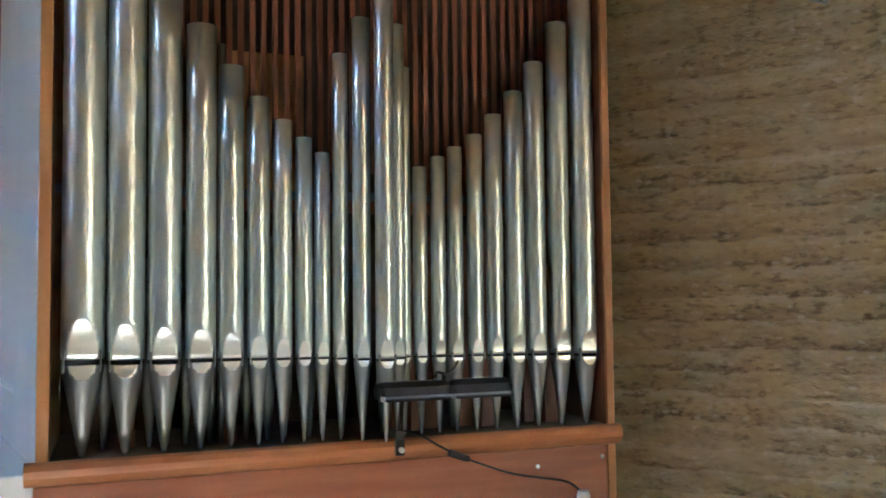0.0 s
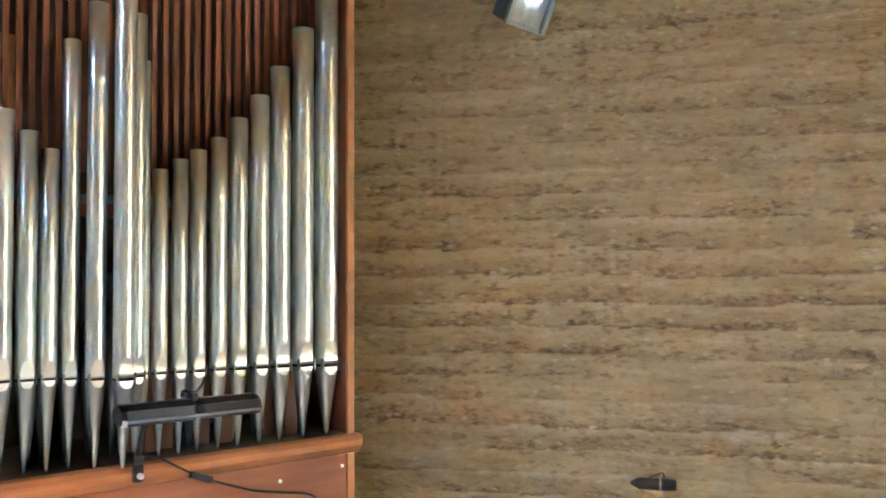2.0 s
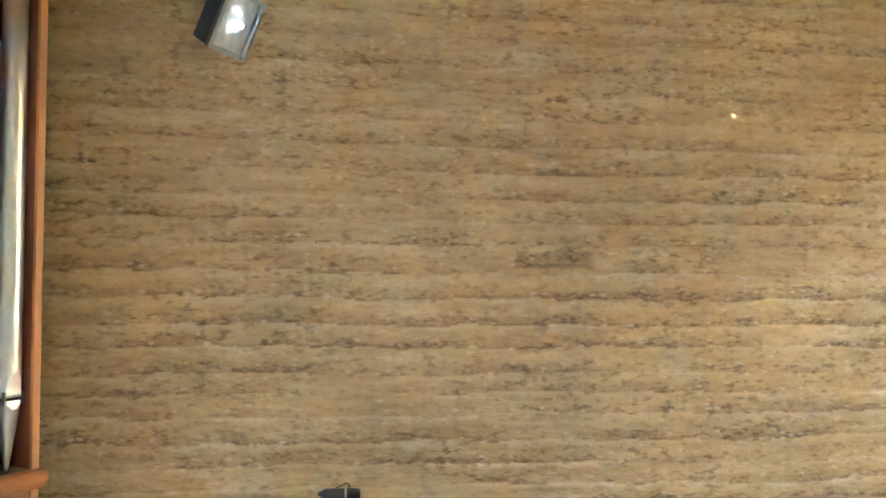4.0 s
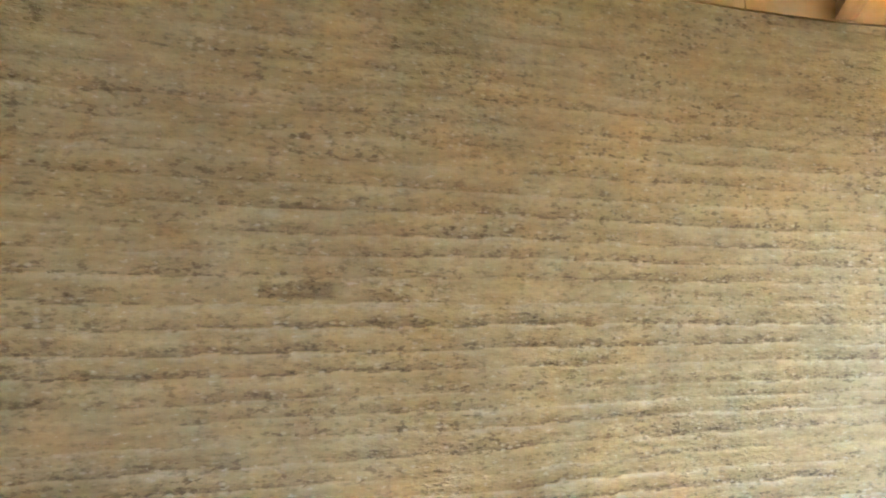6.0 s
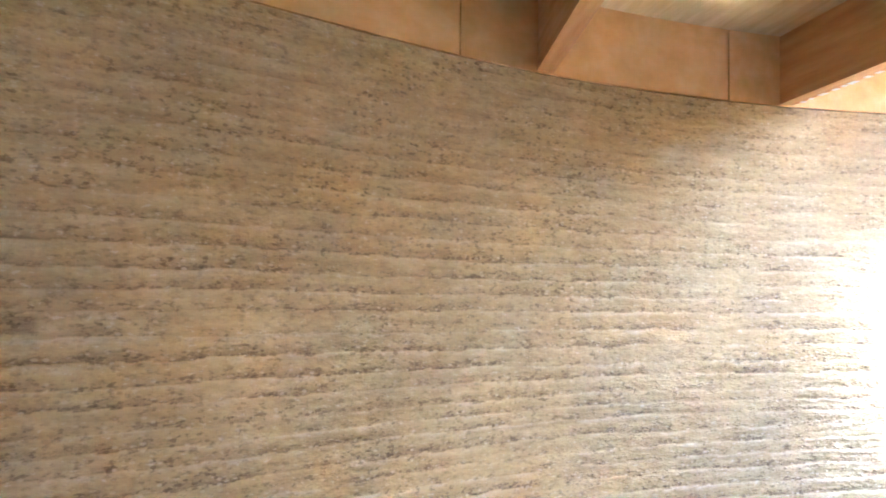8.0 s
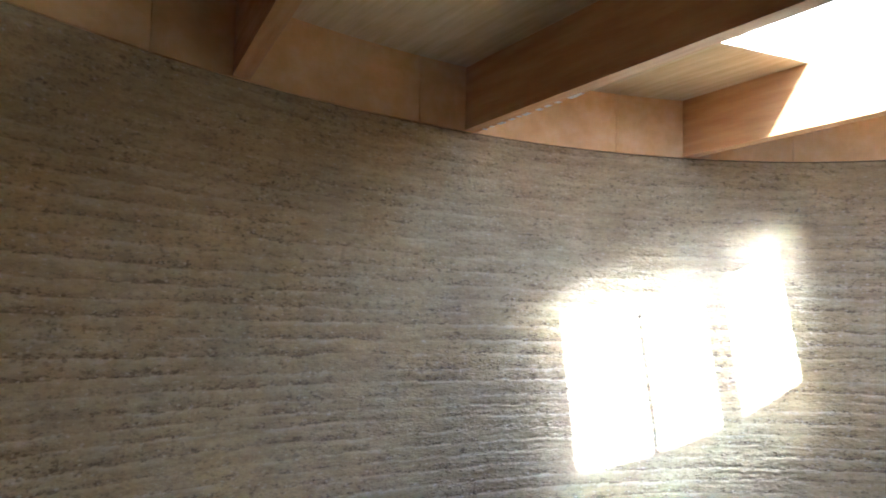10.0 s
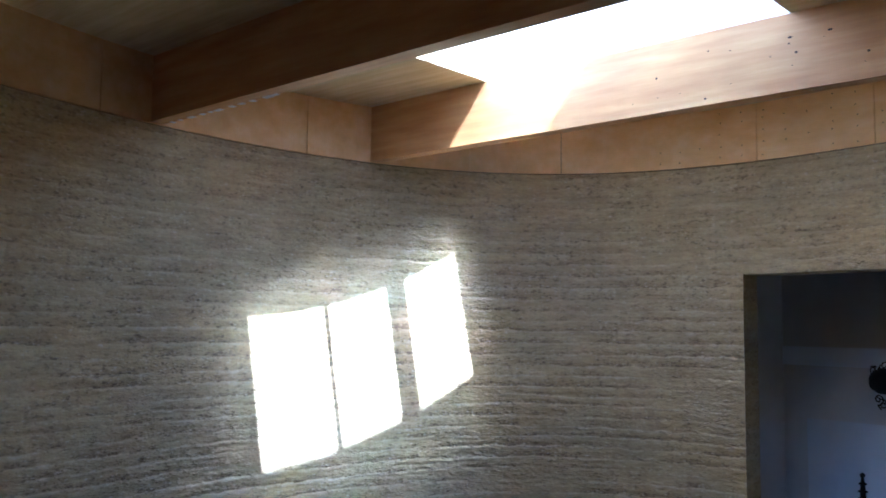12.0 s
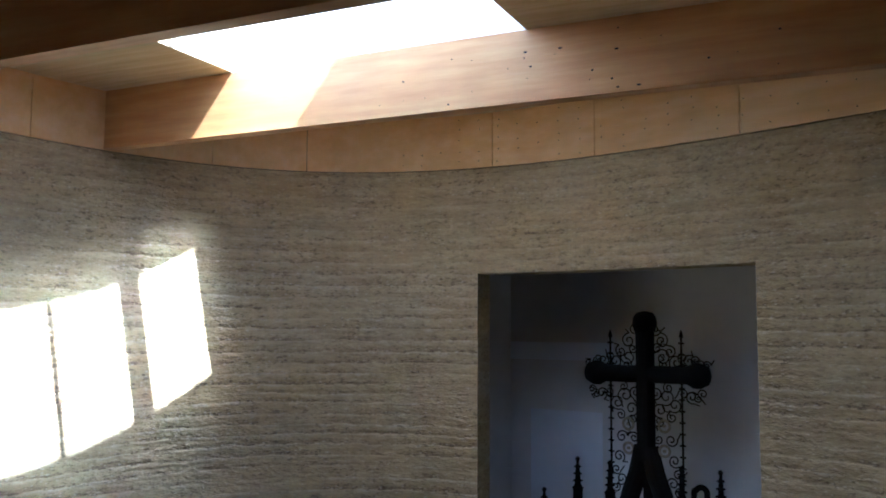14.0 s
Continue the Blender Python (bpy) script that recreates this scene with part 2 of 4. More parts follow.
def part(name, bm, material, parent=None, label="", smooth=False, at=None):
    """One mesh object under a thing or a part, in the parent's own frame."""
    ob = new(name, bm if isinstance(bm, bpy.types.Mesh) else mesh_of(name, bm, material, smooth))
    if parent is not None:
        ob.parent = parent
    if at is not None:
        ob.matrix_basis = at
    if label:
        tagged(ob, label)
    return ob


def box(bm, x0, x1, y0, y1, z0, z1, bevel=0.0):
    ret = bmesh.ops.create_cube(bm, size=1.0)
    for v in ret["verts"]:
        v.co = Vector(((x0 + x1) / 2 + v.co.x * (x1 - x0), (y0 + y1) / 2 + v.co.y * (y1 - y0), (z0 + z1) / 2 + v.co.z * (z1 - z0)))
    if bevel:
        edges = list({e for v in ret["verts"] for e in v.link_edges})
        bmesh.ops.bevel(bm, geom=edges, offset=bevel, segments=2, profile=0.6, affect="EDGES")
    return bm


def boxed(*a, bevel=0.0):
    return box(bmesh.new(), *a, bevel=bevel)


def lathe(bm, rows, seg=20, cap=True):
    """Rings of (radius, z) round the z axis."""
    rings = []
    for r, z in rows:
        rings.append([bm.verts.new((r * math.cos(2 * math.pi * i / seg), r * math.sin(2 * math.pi * i / seg), z)) for i in range(seg)])
    for a, b in zip(rings, rings[1:]):
        for i in range(seg):
            bm.faces.new((a[i], a[(i + 1) % seg], b[(i + 1) % seg], b[i]))
    if cap:
        bm.faces.new(rings[0][::-1])
        bm.faces.new(rings[-1])
    return bm


def tube(bm, pts, r, seg=8):
    """A round tube along points."""
    pts = [Vector(p) for p in pts]
    rings, side = [], None
    for i, p in enumerate(pts):
        way = (pts[min(i + 1, len(pts) - 1)] - pts[max(i - 1, 0)]).normalized()
        if side is None:
            side = way.orthogonal().normalized()
        side = (side - way * side.dot(way)).normalized()
        up = way.cross(side)
        rings.append([bm.verts.new(p + r * (math.cos(2 * math.pi * k / seg) * side + math.sin(2 * math.pi * k / seg) * up)) for k in range(seg)])
    for a, b in zip(rings, rings[1:]):
        for k in range(seg):
            bm.faces.new((a[k], a[(k + 1) % seg], b[(k + 1) % seg], b[k]))
    bm.faces.new(rings[0][::-1])
    bm.faces.new(rings[-1])
    return bm


def spline(pts, n=8):
    """Points on a smooth line through the given ones."""
    p = [Vector(q) for q in pts]
    p = [2 * p[0] - p[1]] + p + [2 * p[-1] - p[-2]]
    out = []
    for a, b, c, d in zip(p, p[1:], p[2:], p[3:]):
        for k in range(n):
            t = k / n
            out.append(0.5 * (2 * b + (c - a) * t + (2 * a - 5 * b + 4 * c - d) * t * t + (3 * b - a - 3 * c + d) * t ** 3))
    return out + [p[-2]]


# ---------------------------------------------------------------- the oval room
CX, CY, HALF_A, HALF_B, TURN = -0.2996, -0.8948, 4.9672, 8.2454, 1.16456
E1, E2 = Vector((math.cos(TURN), math.sin(TURN), 0)), Vector((-math.sin(TURN), math.cos(TURN), 0))
WALL_TOP, WALL_THICK, GALLERY = 7.2, 0.31, 4.0
CEILING, BEAM_BASE = 7.72, 7.22
NICHE_FROM, NICHE_TO = Vector((6.40, -5.14, 0)), Vector((3.953, -5.826, 0))
NICHE_BASE, NICHE_TOP = 3.6, 6.225


# the plan is an egg-like oval: how far it departs from the ellipse, by the angle in degrees
BENDS = [(-200, 0.95), (-160, 0.90), (-138, 0.896), (-123, 0.923), (-116, 0.946), (-106, 0.98), (-95, 1.012), (-87, 1.025), (-78, 1.033), (-67, 1.034), (-57, 1.033),
         (-48, 1.026), (-40, 1.016), (-34, 1.008), (-28, 0.990), (-23, 0.965), (-18, 0.937), (-14, 0.930), (-10, 0.934), (0, 0.955), (15, 0.970), (60, 0.96), (160, 0.95)]


def bend(phi):
    total = weight = 0.0
    for k in range(-4, 5):
        a = (math.degrees(phi) + 2.5 * k + 200) % 360 - 200
        g = math.exp(-(k / 2) ** 2 / 2)
        total += g * float(np.interp(a, [b[0] for b in BENDS], [b[1] for b in BENDS]))
        weight += g
    return total / weight


def oval(phi, out=0.0, z=0.0):
    """A point of the oval at that angle, out metres outside its inner face."""
    at = lambda q: E1 * (HALF_A * math.cos(q) * bend(q)) + E2 * (HALF_B * math.sin(q) * bend(q))
    p = Vector((CX, CY, z)) + at(phi)
    if not out:
        return p
    way = at(phi + 0.01) - at(phi - 0.01)
    return p + Vector((way.y, -way.x, 0)).normalized() * out


def angle_of(p):
    d = Vector((p[0] - CX, p[1] - CY, 0))
    return math.atan2(d.dot(E2) / HALF_B, d.dot(E1) / HALF_A)


def lattice(x, y, seed):
    """Smooth value noise on arrays, -1 to 1."""
    rng = np.random.RandomState(seed)
    table = rng.rand(256, 256)
    xi, yi = np.floor(x).astype(int), np.floor(y).astype(int)
    fx, fy = x - xi, y - yi
    fx, fy = fx * fx * (3 - 2 * fx), fy * fy * (3 - 2 * fy)
    g = lambda a, b: table[a % 256, b % 256]
    v = (g(xi, yi) * (1 - fx) + g(xi + 1, yi) * fx) * (1 - fy) + (g(xi, yi + 1) * (1 - fx) + g(xi + 1, yi + 1) * fx) * fy
    return v * 2 - 1


def courses(arc, z):
    """For points of the wall: relief in metres (+ proud), place within the lift (0 foot, 1 head), wear."""
    zz = z + 0.008 * lattice(arc * 0.4, z * 2.0, 3) + 0.006 * lattice(arc * 2.3, z * 5.0, 4) + 0.009 * lattice(arc * 7.0, z * 12.0, 14) + 0.005 * lattice(arc * 17.0, z * 30.0, 16)
    rng = np.random.RandomState(11)
    joints = np.cumsum(0.080 + 0.036 * rng.rand(120)) - 0.3
    k = np.clip(np.searchsorted(joints, zz.ravel()).reshape(zz.shape), 1, 119)
    low, high = joints[k - 1], joints[k]
    s = np.clip((zz - low) / (high - low), 0, 1)
    own = rng.rand(121)[k] - 0.5
    wear = np.clip(0.56 + 0.45 * lattice(arc * 0.9, k * 7.3, 5) + 0.55 * lattice(arc * 3.4, k * 3.7, 15) + 0.40 * lattice(arc * 9.0, k * 5.1, 19), 0.03, 1.0)
    wear = wear * np.clip(1.30 - 0.42 * (z - 4.7), 0.42, 1.0)
    belly = np.where(s < 0.82, (s / 0.82) ** 0.8, np.maximum(np.cos((s - 0.82) / 0.18 * math.pi / 2), 0) ** 0.5)
    rough = lattice(arc * 14, zz * 30, 6) * 0.5 + lattice(arc * 30, zz * 60, 7) * 0.4
    pits = np.clip(lattice(arc * 9, zz * 24, 8) - 0.42, 0, 1) * (0.25 + 0.9 * (1 - s))
    lens = np.clip(lattice(arc * 2.2, zz * 24, 9) - 0.35, 0, 1)
    grain = lattice(arc * 22, zz * 40, 17) * 0.6 + lattice(arc * 45, zz * 90, 18) * 0.5
    foot = np.clip(1.0 - s / 0.55, 0, 1)
    relief = wear * (0.0068 * belly - 0.0055 + 0.0045 * own) + 0.0018 * rough + 0.0035 * grain * foot * (0.3 + wear) - 0.015 * pits * (0.3 + wear) - 0.008 * lens
    return relief, s, wear


def earth_wall():
    pa, pb = angle_of(NICHE_FROM), angle_of(NICHE_TO)
    fine = np.linspace(radians(20), radians(-142), 1400)
    rest = np.linspace(radians(-142), radians(20) - 2 * math.pi, 60)[1:-1]
    phis = np.concatenate([fine, rest])
    ia, ib = np.argmin(abs(phis - pa)), np.argmin(abs(phis - pb))
    phis[ia], phis[ib] = pa, pb
    zs = np.concatenate([[0, 1.2, 2.4, NICHE_BASE, 3.85, 4.0], np.linspace(4.06, WALL_TOP, 400)])
    zt = int(np.argmin(abs(zs - NICHE_TOP)))
    zs[zt] = NICHE_TOP
    n, m = len(phis), len(zs)
    inner = np.array([tuple(oval(p)) for p in phis])
    step = np.linalg.norm(np.diff(inner, axis=0, append=inner[:1]), axis=1)
    arc = np.concatenate([[0], np.cumsum(step)])
    nrm = np.array([tuple((oval(p, 1.0) - oval(p))) for p in phis])
    grid_a, grid_z = np.meshgrid(arc[:n], zs, indexing="ij")
    push, lift, wear = courses(grid_a, grid_z)
    # a spot where one lift has broken out, with a pale lump beside it
    a0, a1 = (arc[np.argmin(abs(phis[:1400] - angle_of(p)))] for p in ((2.65, 2.97), (2.95, 2.80)))
    ragged = 0.010 * lattice(grid_a * 16, grid_z * 20, 21)
    gone = (grid_a > a0 + ragged) & (grid_a < a1 + ragged) & (grid_z > 5.624) & (grid_z < 5.694 + ragged)
    push[gone], lift[gone], wear[gone] = push[gone] - 0.014, np.minimum(lift[gone], 0.22), 1.0
    lump = np.exp(-((grid_a - a1 - 0.04) / 0.035) ** 2 - ((grid_z - 5.655) / 0.035) ** 2)
    push += 0.012 * lump
    lift = np.where(lump > 0.35, 0.95, lift)
    push[:, :4] = 0
    push[fine.size:, :] *= 0.3
    xyz_in = inner[:, None, :] - nrm[:, None, :] * push[:, :, None]
    xyz_in[:, :, 2] = zs[None, :]
    # outer face: rows at the foot, the niche's base and head, and the top
    levels = [0, 3, zt, m - 1]
    xyz_out = np.repeat((inner + nrm * WALL_THICK)[:, None, :], 4, 1)
    xyz_out[:, :, 2] = zs[levels][None, :]
    verts = np.concatenate([xyz_in.reshape(-1, 3), xyz_out.reshape(-1, 3)])
    off = n * m
    ii, jj = np.meshgrid(np.arange(n), np.arange(m - 1), indexing="ij")
    keep = ~((ii >= ia) & (ii < ib) & (jj >= 3) & (jj < zt))
    ii, jj = ii[keep], jj[keep]
    i2 = (ii + 1) % n
    quads = np.stack([ii * m + jj, ii * m + jj + 1, i2 * m + jj + 1, i2 * m + jj], 1)
    uv = np.stack([np.stack([arc[ii], zs[jj]], 1), np.stack([arc[ii], zs[jj + 1]], 1), np.stack([arc[ii + 1], zs[jj + 1]], 1), np.stack([arc[ii + 1], zs[jj]], 1)], 1)
    faces, uvs = quads.tolist(), [uv.reshape(-1, 2)]
    extra = []
    O = lambda i, q: off + i * 4 + q
    for i in range(n):
        k = (i + 1) % n
        for q in range(3):
            if q == 1 and ia <= i < ib:
                continue
            faces.append((O(i, q), O(k, q), O(k, q + 1), O(i, q + 1)))
            extra += [(arc[i], zs[levels[q]]), (arc[i + 1], zs[levels[q]]), (arc[i + 1], zs[levels[q + 1]]), (arc[i], zs[levels[q + 1]])]
        faces.append((i * m + m - 1, O(i, 3), O(k, 3), k * m + m - 1))
        extra += [(arc[i], 8.0), (arc[i], 8.4), (arc[i + 1], 8.4), (arc[i + 1], 8.0)]
    for q, j in ((1, 3), (2, zt)):
        for i in range(ia, ib):
            faces.append((i * m + j, (i + 1) * m + j, O(i + 1, q), O(i, q)))
            extra += [(arc[i], 9.0), (arc[i + 1], 9.0), (arc[i + 1], 9.4), (arc[i], 9.4)]
    more = []
    for i in (ia, ib):
        own_corners = [tuple(xyz_in[i, j]) for j in range(3, zt + 1)] + [tuple(xyz_out[i, 2]), tuple(xyz_out[i, 1])]
        first = off + n * 4 + len(more)
        more += own_corners
        ring = list(range(first, first + len(own_corners)))
        faces.append(ring if i == ia else ring[::-1])
        t = [(30.0, zs[j]) for j in range(3, zt + 1)] + [(30.4, zs[zt]), (30.4, zs[3])]
        extra += t if i == ia else t[::-1]
    uvs.append(np.array(extra))
    me = bpy.data.meshes.new("wall_oval")
    me.from_pydata(verts.tolist() + more, [], faces)
    layer = me.uv_layers.new(name="UVMap")
    layer.data.foreach_set("uv", np.concatenate(uvs).astype(np.float32).ravel())
    for key, arr, rest_value in (("lift", lift, 0.6), ("wear", wear, 0.4)):
        a = me.attributes.new(key, "FLOAT", "POINT")
        a.data.foreach_set("value", np.concatenate([arr.ravel(), np.full(n * 4 + len(more), rest_value)]).astype(np.float32))
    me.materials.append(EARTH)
    me.shade_smooth()
    return tagged(new("wall_oval", me), "curved rammed earth wall with horizontal courses, ochre and brown", "wall", kind="structure")


earth_wall()

# ground, chapel floor and gallery
g = bmesh.new()
bmesh.ops.create_grid(g, x_segments=20, y_segments=20, size=300)
tagged(part("ground", g, GRASS, at=pose(0, 0, -0.06)), "flat grassy ground round the chapel", "ground", kind="structure")


def oval_slab(name, z0, z1, out, material, keep=None):
    ring = [oval(2 * math.pi * k / 96, out) for k in range(96)]
    if keep:
        ring = [p for p in ring if keep(p)]
    bm = bmesh.new()
    top = [bm.verts.new((p.x, p.y, z1)) for p in ring]
    low = [bm.verts.new((p.x, p.y, z0)) for p in ring]
    bm.faces.new(top)
    bm.faces.new(low[::-1])
    for i in range(len(ring)):
        k = (i + 1) % len(ring)
        bm.faces.new((low[i], low[k], top[k], top[i]))
    return part(name, bm, material)


tagged(oval_slab("floor", -0.05, 0.02, 0.1, CLAY), "smooth clay floor of the chapel", "floor", kind="structure")
tagged(oval_slab("gallery_floor", GALLERY - 0.25, GALLERY, 0.05, PINE, lambda p: Vector((-0.423, 0.906, 0)).dot(p) > -1.1),
       "organ gallery floor slab against the earth wall", "floor", kind="structure")

# ---------------------------------------------------------------- roof: boards, beams, skylight
ROOF_TURN = 28.0                       # the beams' bearing
ROOF_POSE = pose(0, 0, 0, 0, 0, ROOF_TURN)   # local x along the beams, local -y across them
LIGHT_A = (2.015, 4.46, 3.79, 6.09)    # skylight: from, to along the beams; from, to across them
LIGHT_B = (-3.9, -2.2, -2.3, -1.0)    # unseen one, added over the gallery to brighten the organ side
BEAMS = [(-4.64, 28.0), (-2.64, 28.0), (-0.64, 28.0), (0.85, 21.8), (3.39, 28.0), (5.50, 28.0)]   # across, bearing
BEAM_W = 0.11


def on_oval(along, cross, out, roof):
    """Whether a roof point lies inside the oval."""
    p = roof @ Vector((along, -cross, 0))
    d = p - Vector((CX, CY, 0))
    u, w = d.dot(E1) / (HALF_A + out), d.dot(E2) / (HALF_B + out)
    return math.hypot(u, w) < bend(math.atan2(w, u))


def beam_span(cross, out, roof):
    inside = [a / 25 for a in range(-250, 250) if on_oval(a / 25, cross, out, roof)]
    return (inside[0], inside[-1]) if inside else None


def roof_boards():
    ceil = bmesh.new()
    last = -10.5
    for al0, al1, cr0, cr1 in (LIGHT_B, LIGHT_A):
        for a0, a1, c0, c1 in ((last, al0, -7.5, 8.0), (al0, al1, -7.5, cr0), (al0, al1, cr1, 8.0)):
            box(ceil, a0, a1, -c1, -c0, CEILING, CEILING + 0.08)
        last = al1
    for a0, a1, c0, c1 in ((last, 10.5, -7.5, 8.0),):
        box(ceil, a0, a1, -c1, -c0, CEILING, CEILING + 0.08)
    tagged(part("ceiling", ceil, BOARD, at=ROOF_POSE), "pale wooden ceiling boards between the beams", "ceiling", kind="structure")


roof_boards()


def beam(cross, bearing):
    roof = pose(0, 0, 0, 0, 0, bearing)
    span = beam_span(cross + BEAM_W / 2, 0.05, roof)
    if not span:
        return
    a0, a1 = span
    th = thing("ceiling_beam", roof, "deep brown laminated timber ceiling beam resting on the wall", "beam", "ceiling beams")
    part("web", boxed(a0, a1, -cross - BEAM_W, -cross, BEAM_BASE + 0.012, CEILING - 0.003, bevel=0.004), BEAM, th)
    part("soffit_strip", boxed(a0, a1, -cross - BEAM_W - 0.004, -cross + 0.004, BEAM_BASE, BEAM_BASE + 0.016, bevel=0.003), BEAM, th, "paler lower edge strip")
    if cross == 3.39:
        rng = random.Random(2)
        for k in range(11):
            x = 4.55 + k * 0.125 + rng.uniform(-0.03, 0.03)
            w, d = rng.uniform(0.012, 0.042), rng.uniform(0.004, 0.018)
            part("tape_scrap", boxed(x - w, x + w, -cross - BEAM_W - 0.004 - d, -cross - BEAM_W + 0.02, BEAM_BASE - 0.0035, BEAM_BASE - 0.001), WHITE, th, at=pose(0, 0, 0))
    if cross == 5.50:
        # dark knots and old nail holes on the face
        rng = random.Random(8)
        fleck = mesh_of("knot", lathe(bmesh.new(), [(0.006, 0), (0.006, 0.001), (0.003, 0.0015)], 9), SLIT)
        for k in range(15):
            x = 3.15 - k * 0.19 + rng.uniform(-0.05, 0.05)
            for z in rng.sample((7.27, 7.33, 7.39, 7.45, 7.51, 7.57, 7.63), rng.choice((1, 2, 4) if 2 < k < 11 else (1, 1, 2))):
                wide = rng.choice((0.6, 0.8, 1.1, 1.6, 2.6))
                at = pose(x + rng.uniform(-0.02, 0.02) * wide, -cross, z + rng.uniform(-0.02, 0.02), -90)
                part("knot", fleck, SLIT, th, at=at @ Matrix.Diagonal((wide, min(wide, 1.4) * 0.8, 1, 1)))


for c, bearing in BEAMS:
    beam(c, bearing)


def skylight(name, spot, bars, high, glass):
    SHAFT_TOP = CEILING + high
    al0, al1, cr0, cr1 = spot
    th = thing(name, ROOF_POSE, "bright roof skylight with white shaft and glazing bars", "skylight", kind="structure")
    t, z0 = 0.05, CEILING + 0.08
    part("shaft_wall", boxed(al0 - t, al0, -cr1 - t, -cr0 + t, z0, SHAFT_TOP), SHAFT, th)
    part("shaft_wall", boxed(al1, al1 + t, -cr1 - t, -cr0 + t, z0, SHAFT_TOP), SHAFT, th)
    part("shaft_wall", boxed(al0, al1, -cr0, -cr0 + t, z0, SHAFT_TOP), SHAFT, th)
    part("shaft_wall", boxed(al0, al1, -cr1 - t, -cr1, z0, SHAFT_TOP), SHAFT, th)
    for c in bars:
        part("glazing_bar", boxed(al0, al1, -c - 0.029, -c + 0.029, SHAFT_TOP - 0.05, SHAFT_TOP), SHAFT, th)
    edges = [cr0] + bars + [cr1]
    for c0, c1 in zip(edges, edges[1:]):
        p = part("pane", boxed(al0 + 0.002, al1 - 0.002, -c1 + 0.031, -c0 - 0.031, SHAFT_TOP + 0.004, SHAFT_TOP + 0.012), glass, th)
        p.visible_shadow = False


skylight("skylight_1", LIGHT_A, [4.55], 1.87, GLASS)
# out of view, added only to bring daylight onto the organ
skylight("added_skylight", LIGHT_B, [-1.65], 1.6, PANE)


def fascia():
    """Curved plywood boards between the wall's top and the ceiling."""
    joints = [angle_of(p) for p in ((4.914, 1.593), (7.773, -3.126), (7.551, -3.975), (6.277, -5.206))]
    cuts = sorted(joints + [joints[0] + (joints[1] - joints[0]) * k / 3 for k in (1, 2)] + [radians(a) for a in (60, 44, 29, 13, -1.5, -116, -128, -140, -155)], reverse=True)
    th = thing("fascia", Matrix(), "curved orange plywood fascia boards above the earth wall", "fascia", kind="structure")
    runs = list(zip(cuts, cuts[1:])) + [(cuts[-1], cuts[0] - 2 * math.pi)]
    for a, b in runs:
        steps = max(3, int(abs(a - b) / radians(2.2)))
        bm = bmesh.new()
        cols = []
        for k in range(steps + 1):
            phi = a + (b - a) * k / steps
            if k == 0:
                phi -= 0.0006
            if k == steps:
                phi += 0.0006
            p, q = oval(phi, 0.012), oval(phi, 0.034)
            cols.append([bm.verts.new((p.x, p.y, WALL_TOP + 0.012)), bm.verts.new((p.x, p.y, CEILING - 0.002)),
                         bm.verts.new((q.x, q.y, CEILING - 0.002)), bm.verts.new((q.x, q.y, WALL_TOP + 0.012))])
        for c, d in zip(cols, cols[1:]):
            for r in range(4):
                bm.faces.new((c[r], c[(r + 1) % 4], d[(r + 1) % 4], d[r]))
        bm.faces.new(cols[0])
        bm.faces.new(cols[-1][::-1])
        part("panel", bm, FASCIA, th)
    # rows of nail heads that hold the boards
    rng = random.Random(4)
    nail = mesh_of("nail", lathe(bmesh.new(), [(0.0055, 0), (0.005, 0.002), (0.003, 0.0025)], 8), SLIT)
    for row in range(26):
        phi = joints[3] + 0.16 - row * 0.034
        inward = (oval(phi) - oval(phi, 1.0)).normalized()
        for z in (0.07, 0.17, 0.27, 0.37, 0.46):
            if rng.random() < 0.7:
                p = oval(phi + rng.uniform(-0.0015, 0.0015), 0.011)
                spot = Vector((p.x, p.y, WALL_TOP + z + rng.uniform(-0.02, 0.02)))
                part("nail", nail, SLIT, th, at=Matrix.Translation(spot) @ inward.to_track_quat("Z", "Y").to_matrix().to_4x4())
    bm = bmesh.new()
    ring = [radians(3 * k) for k in range(120)]
    lo = [bm.verts.new(oval(p, 0.06, WALL_TOP + 0.001)) for p in ring]
    hi = [bm.verts.new(oval(p, 0.06, CEILING - 0.001)) for p in ring]
    for k in range(120):
        bm.faces.new((lo[k], lo[(k + 1) % 120], hi[(k + 1) % 120], hi[k]))
    part("backing", bm, SLIT, th)


fascia()


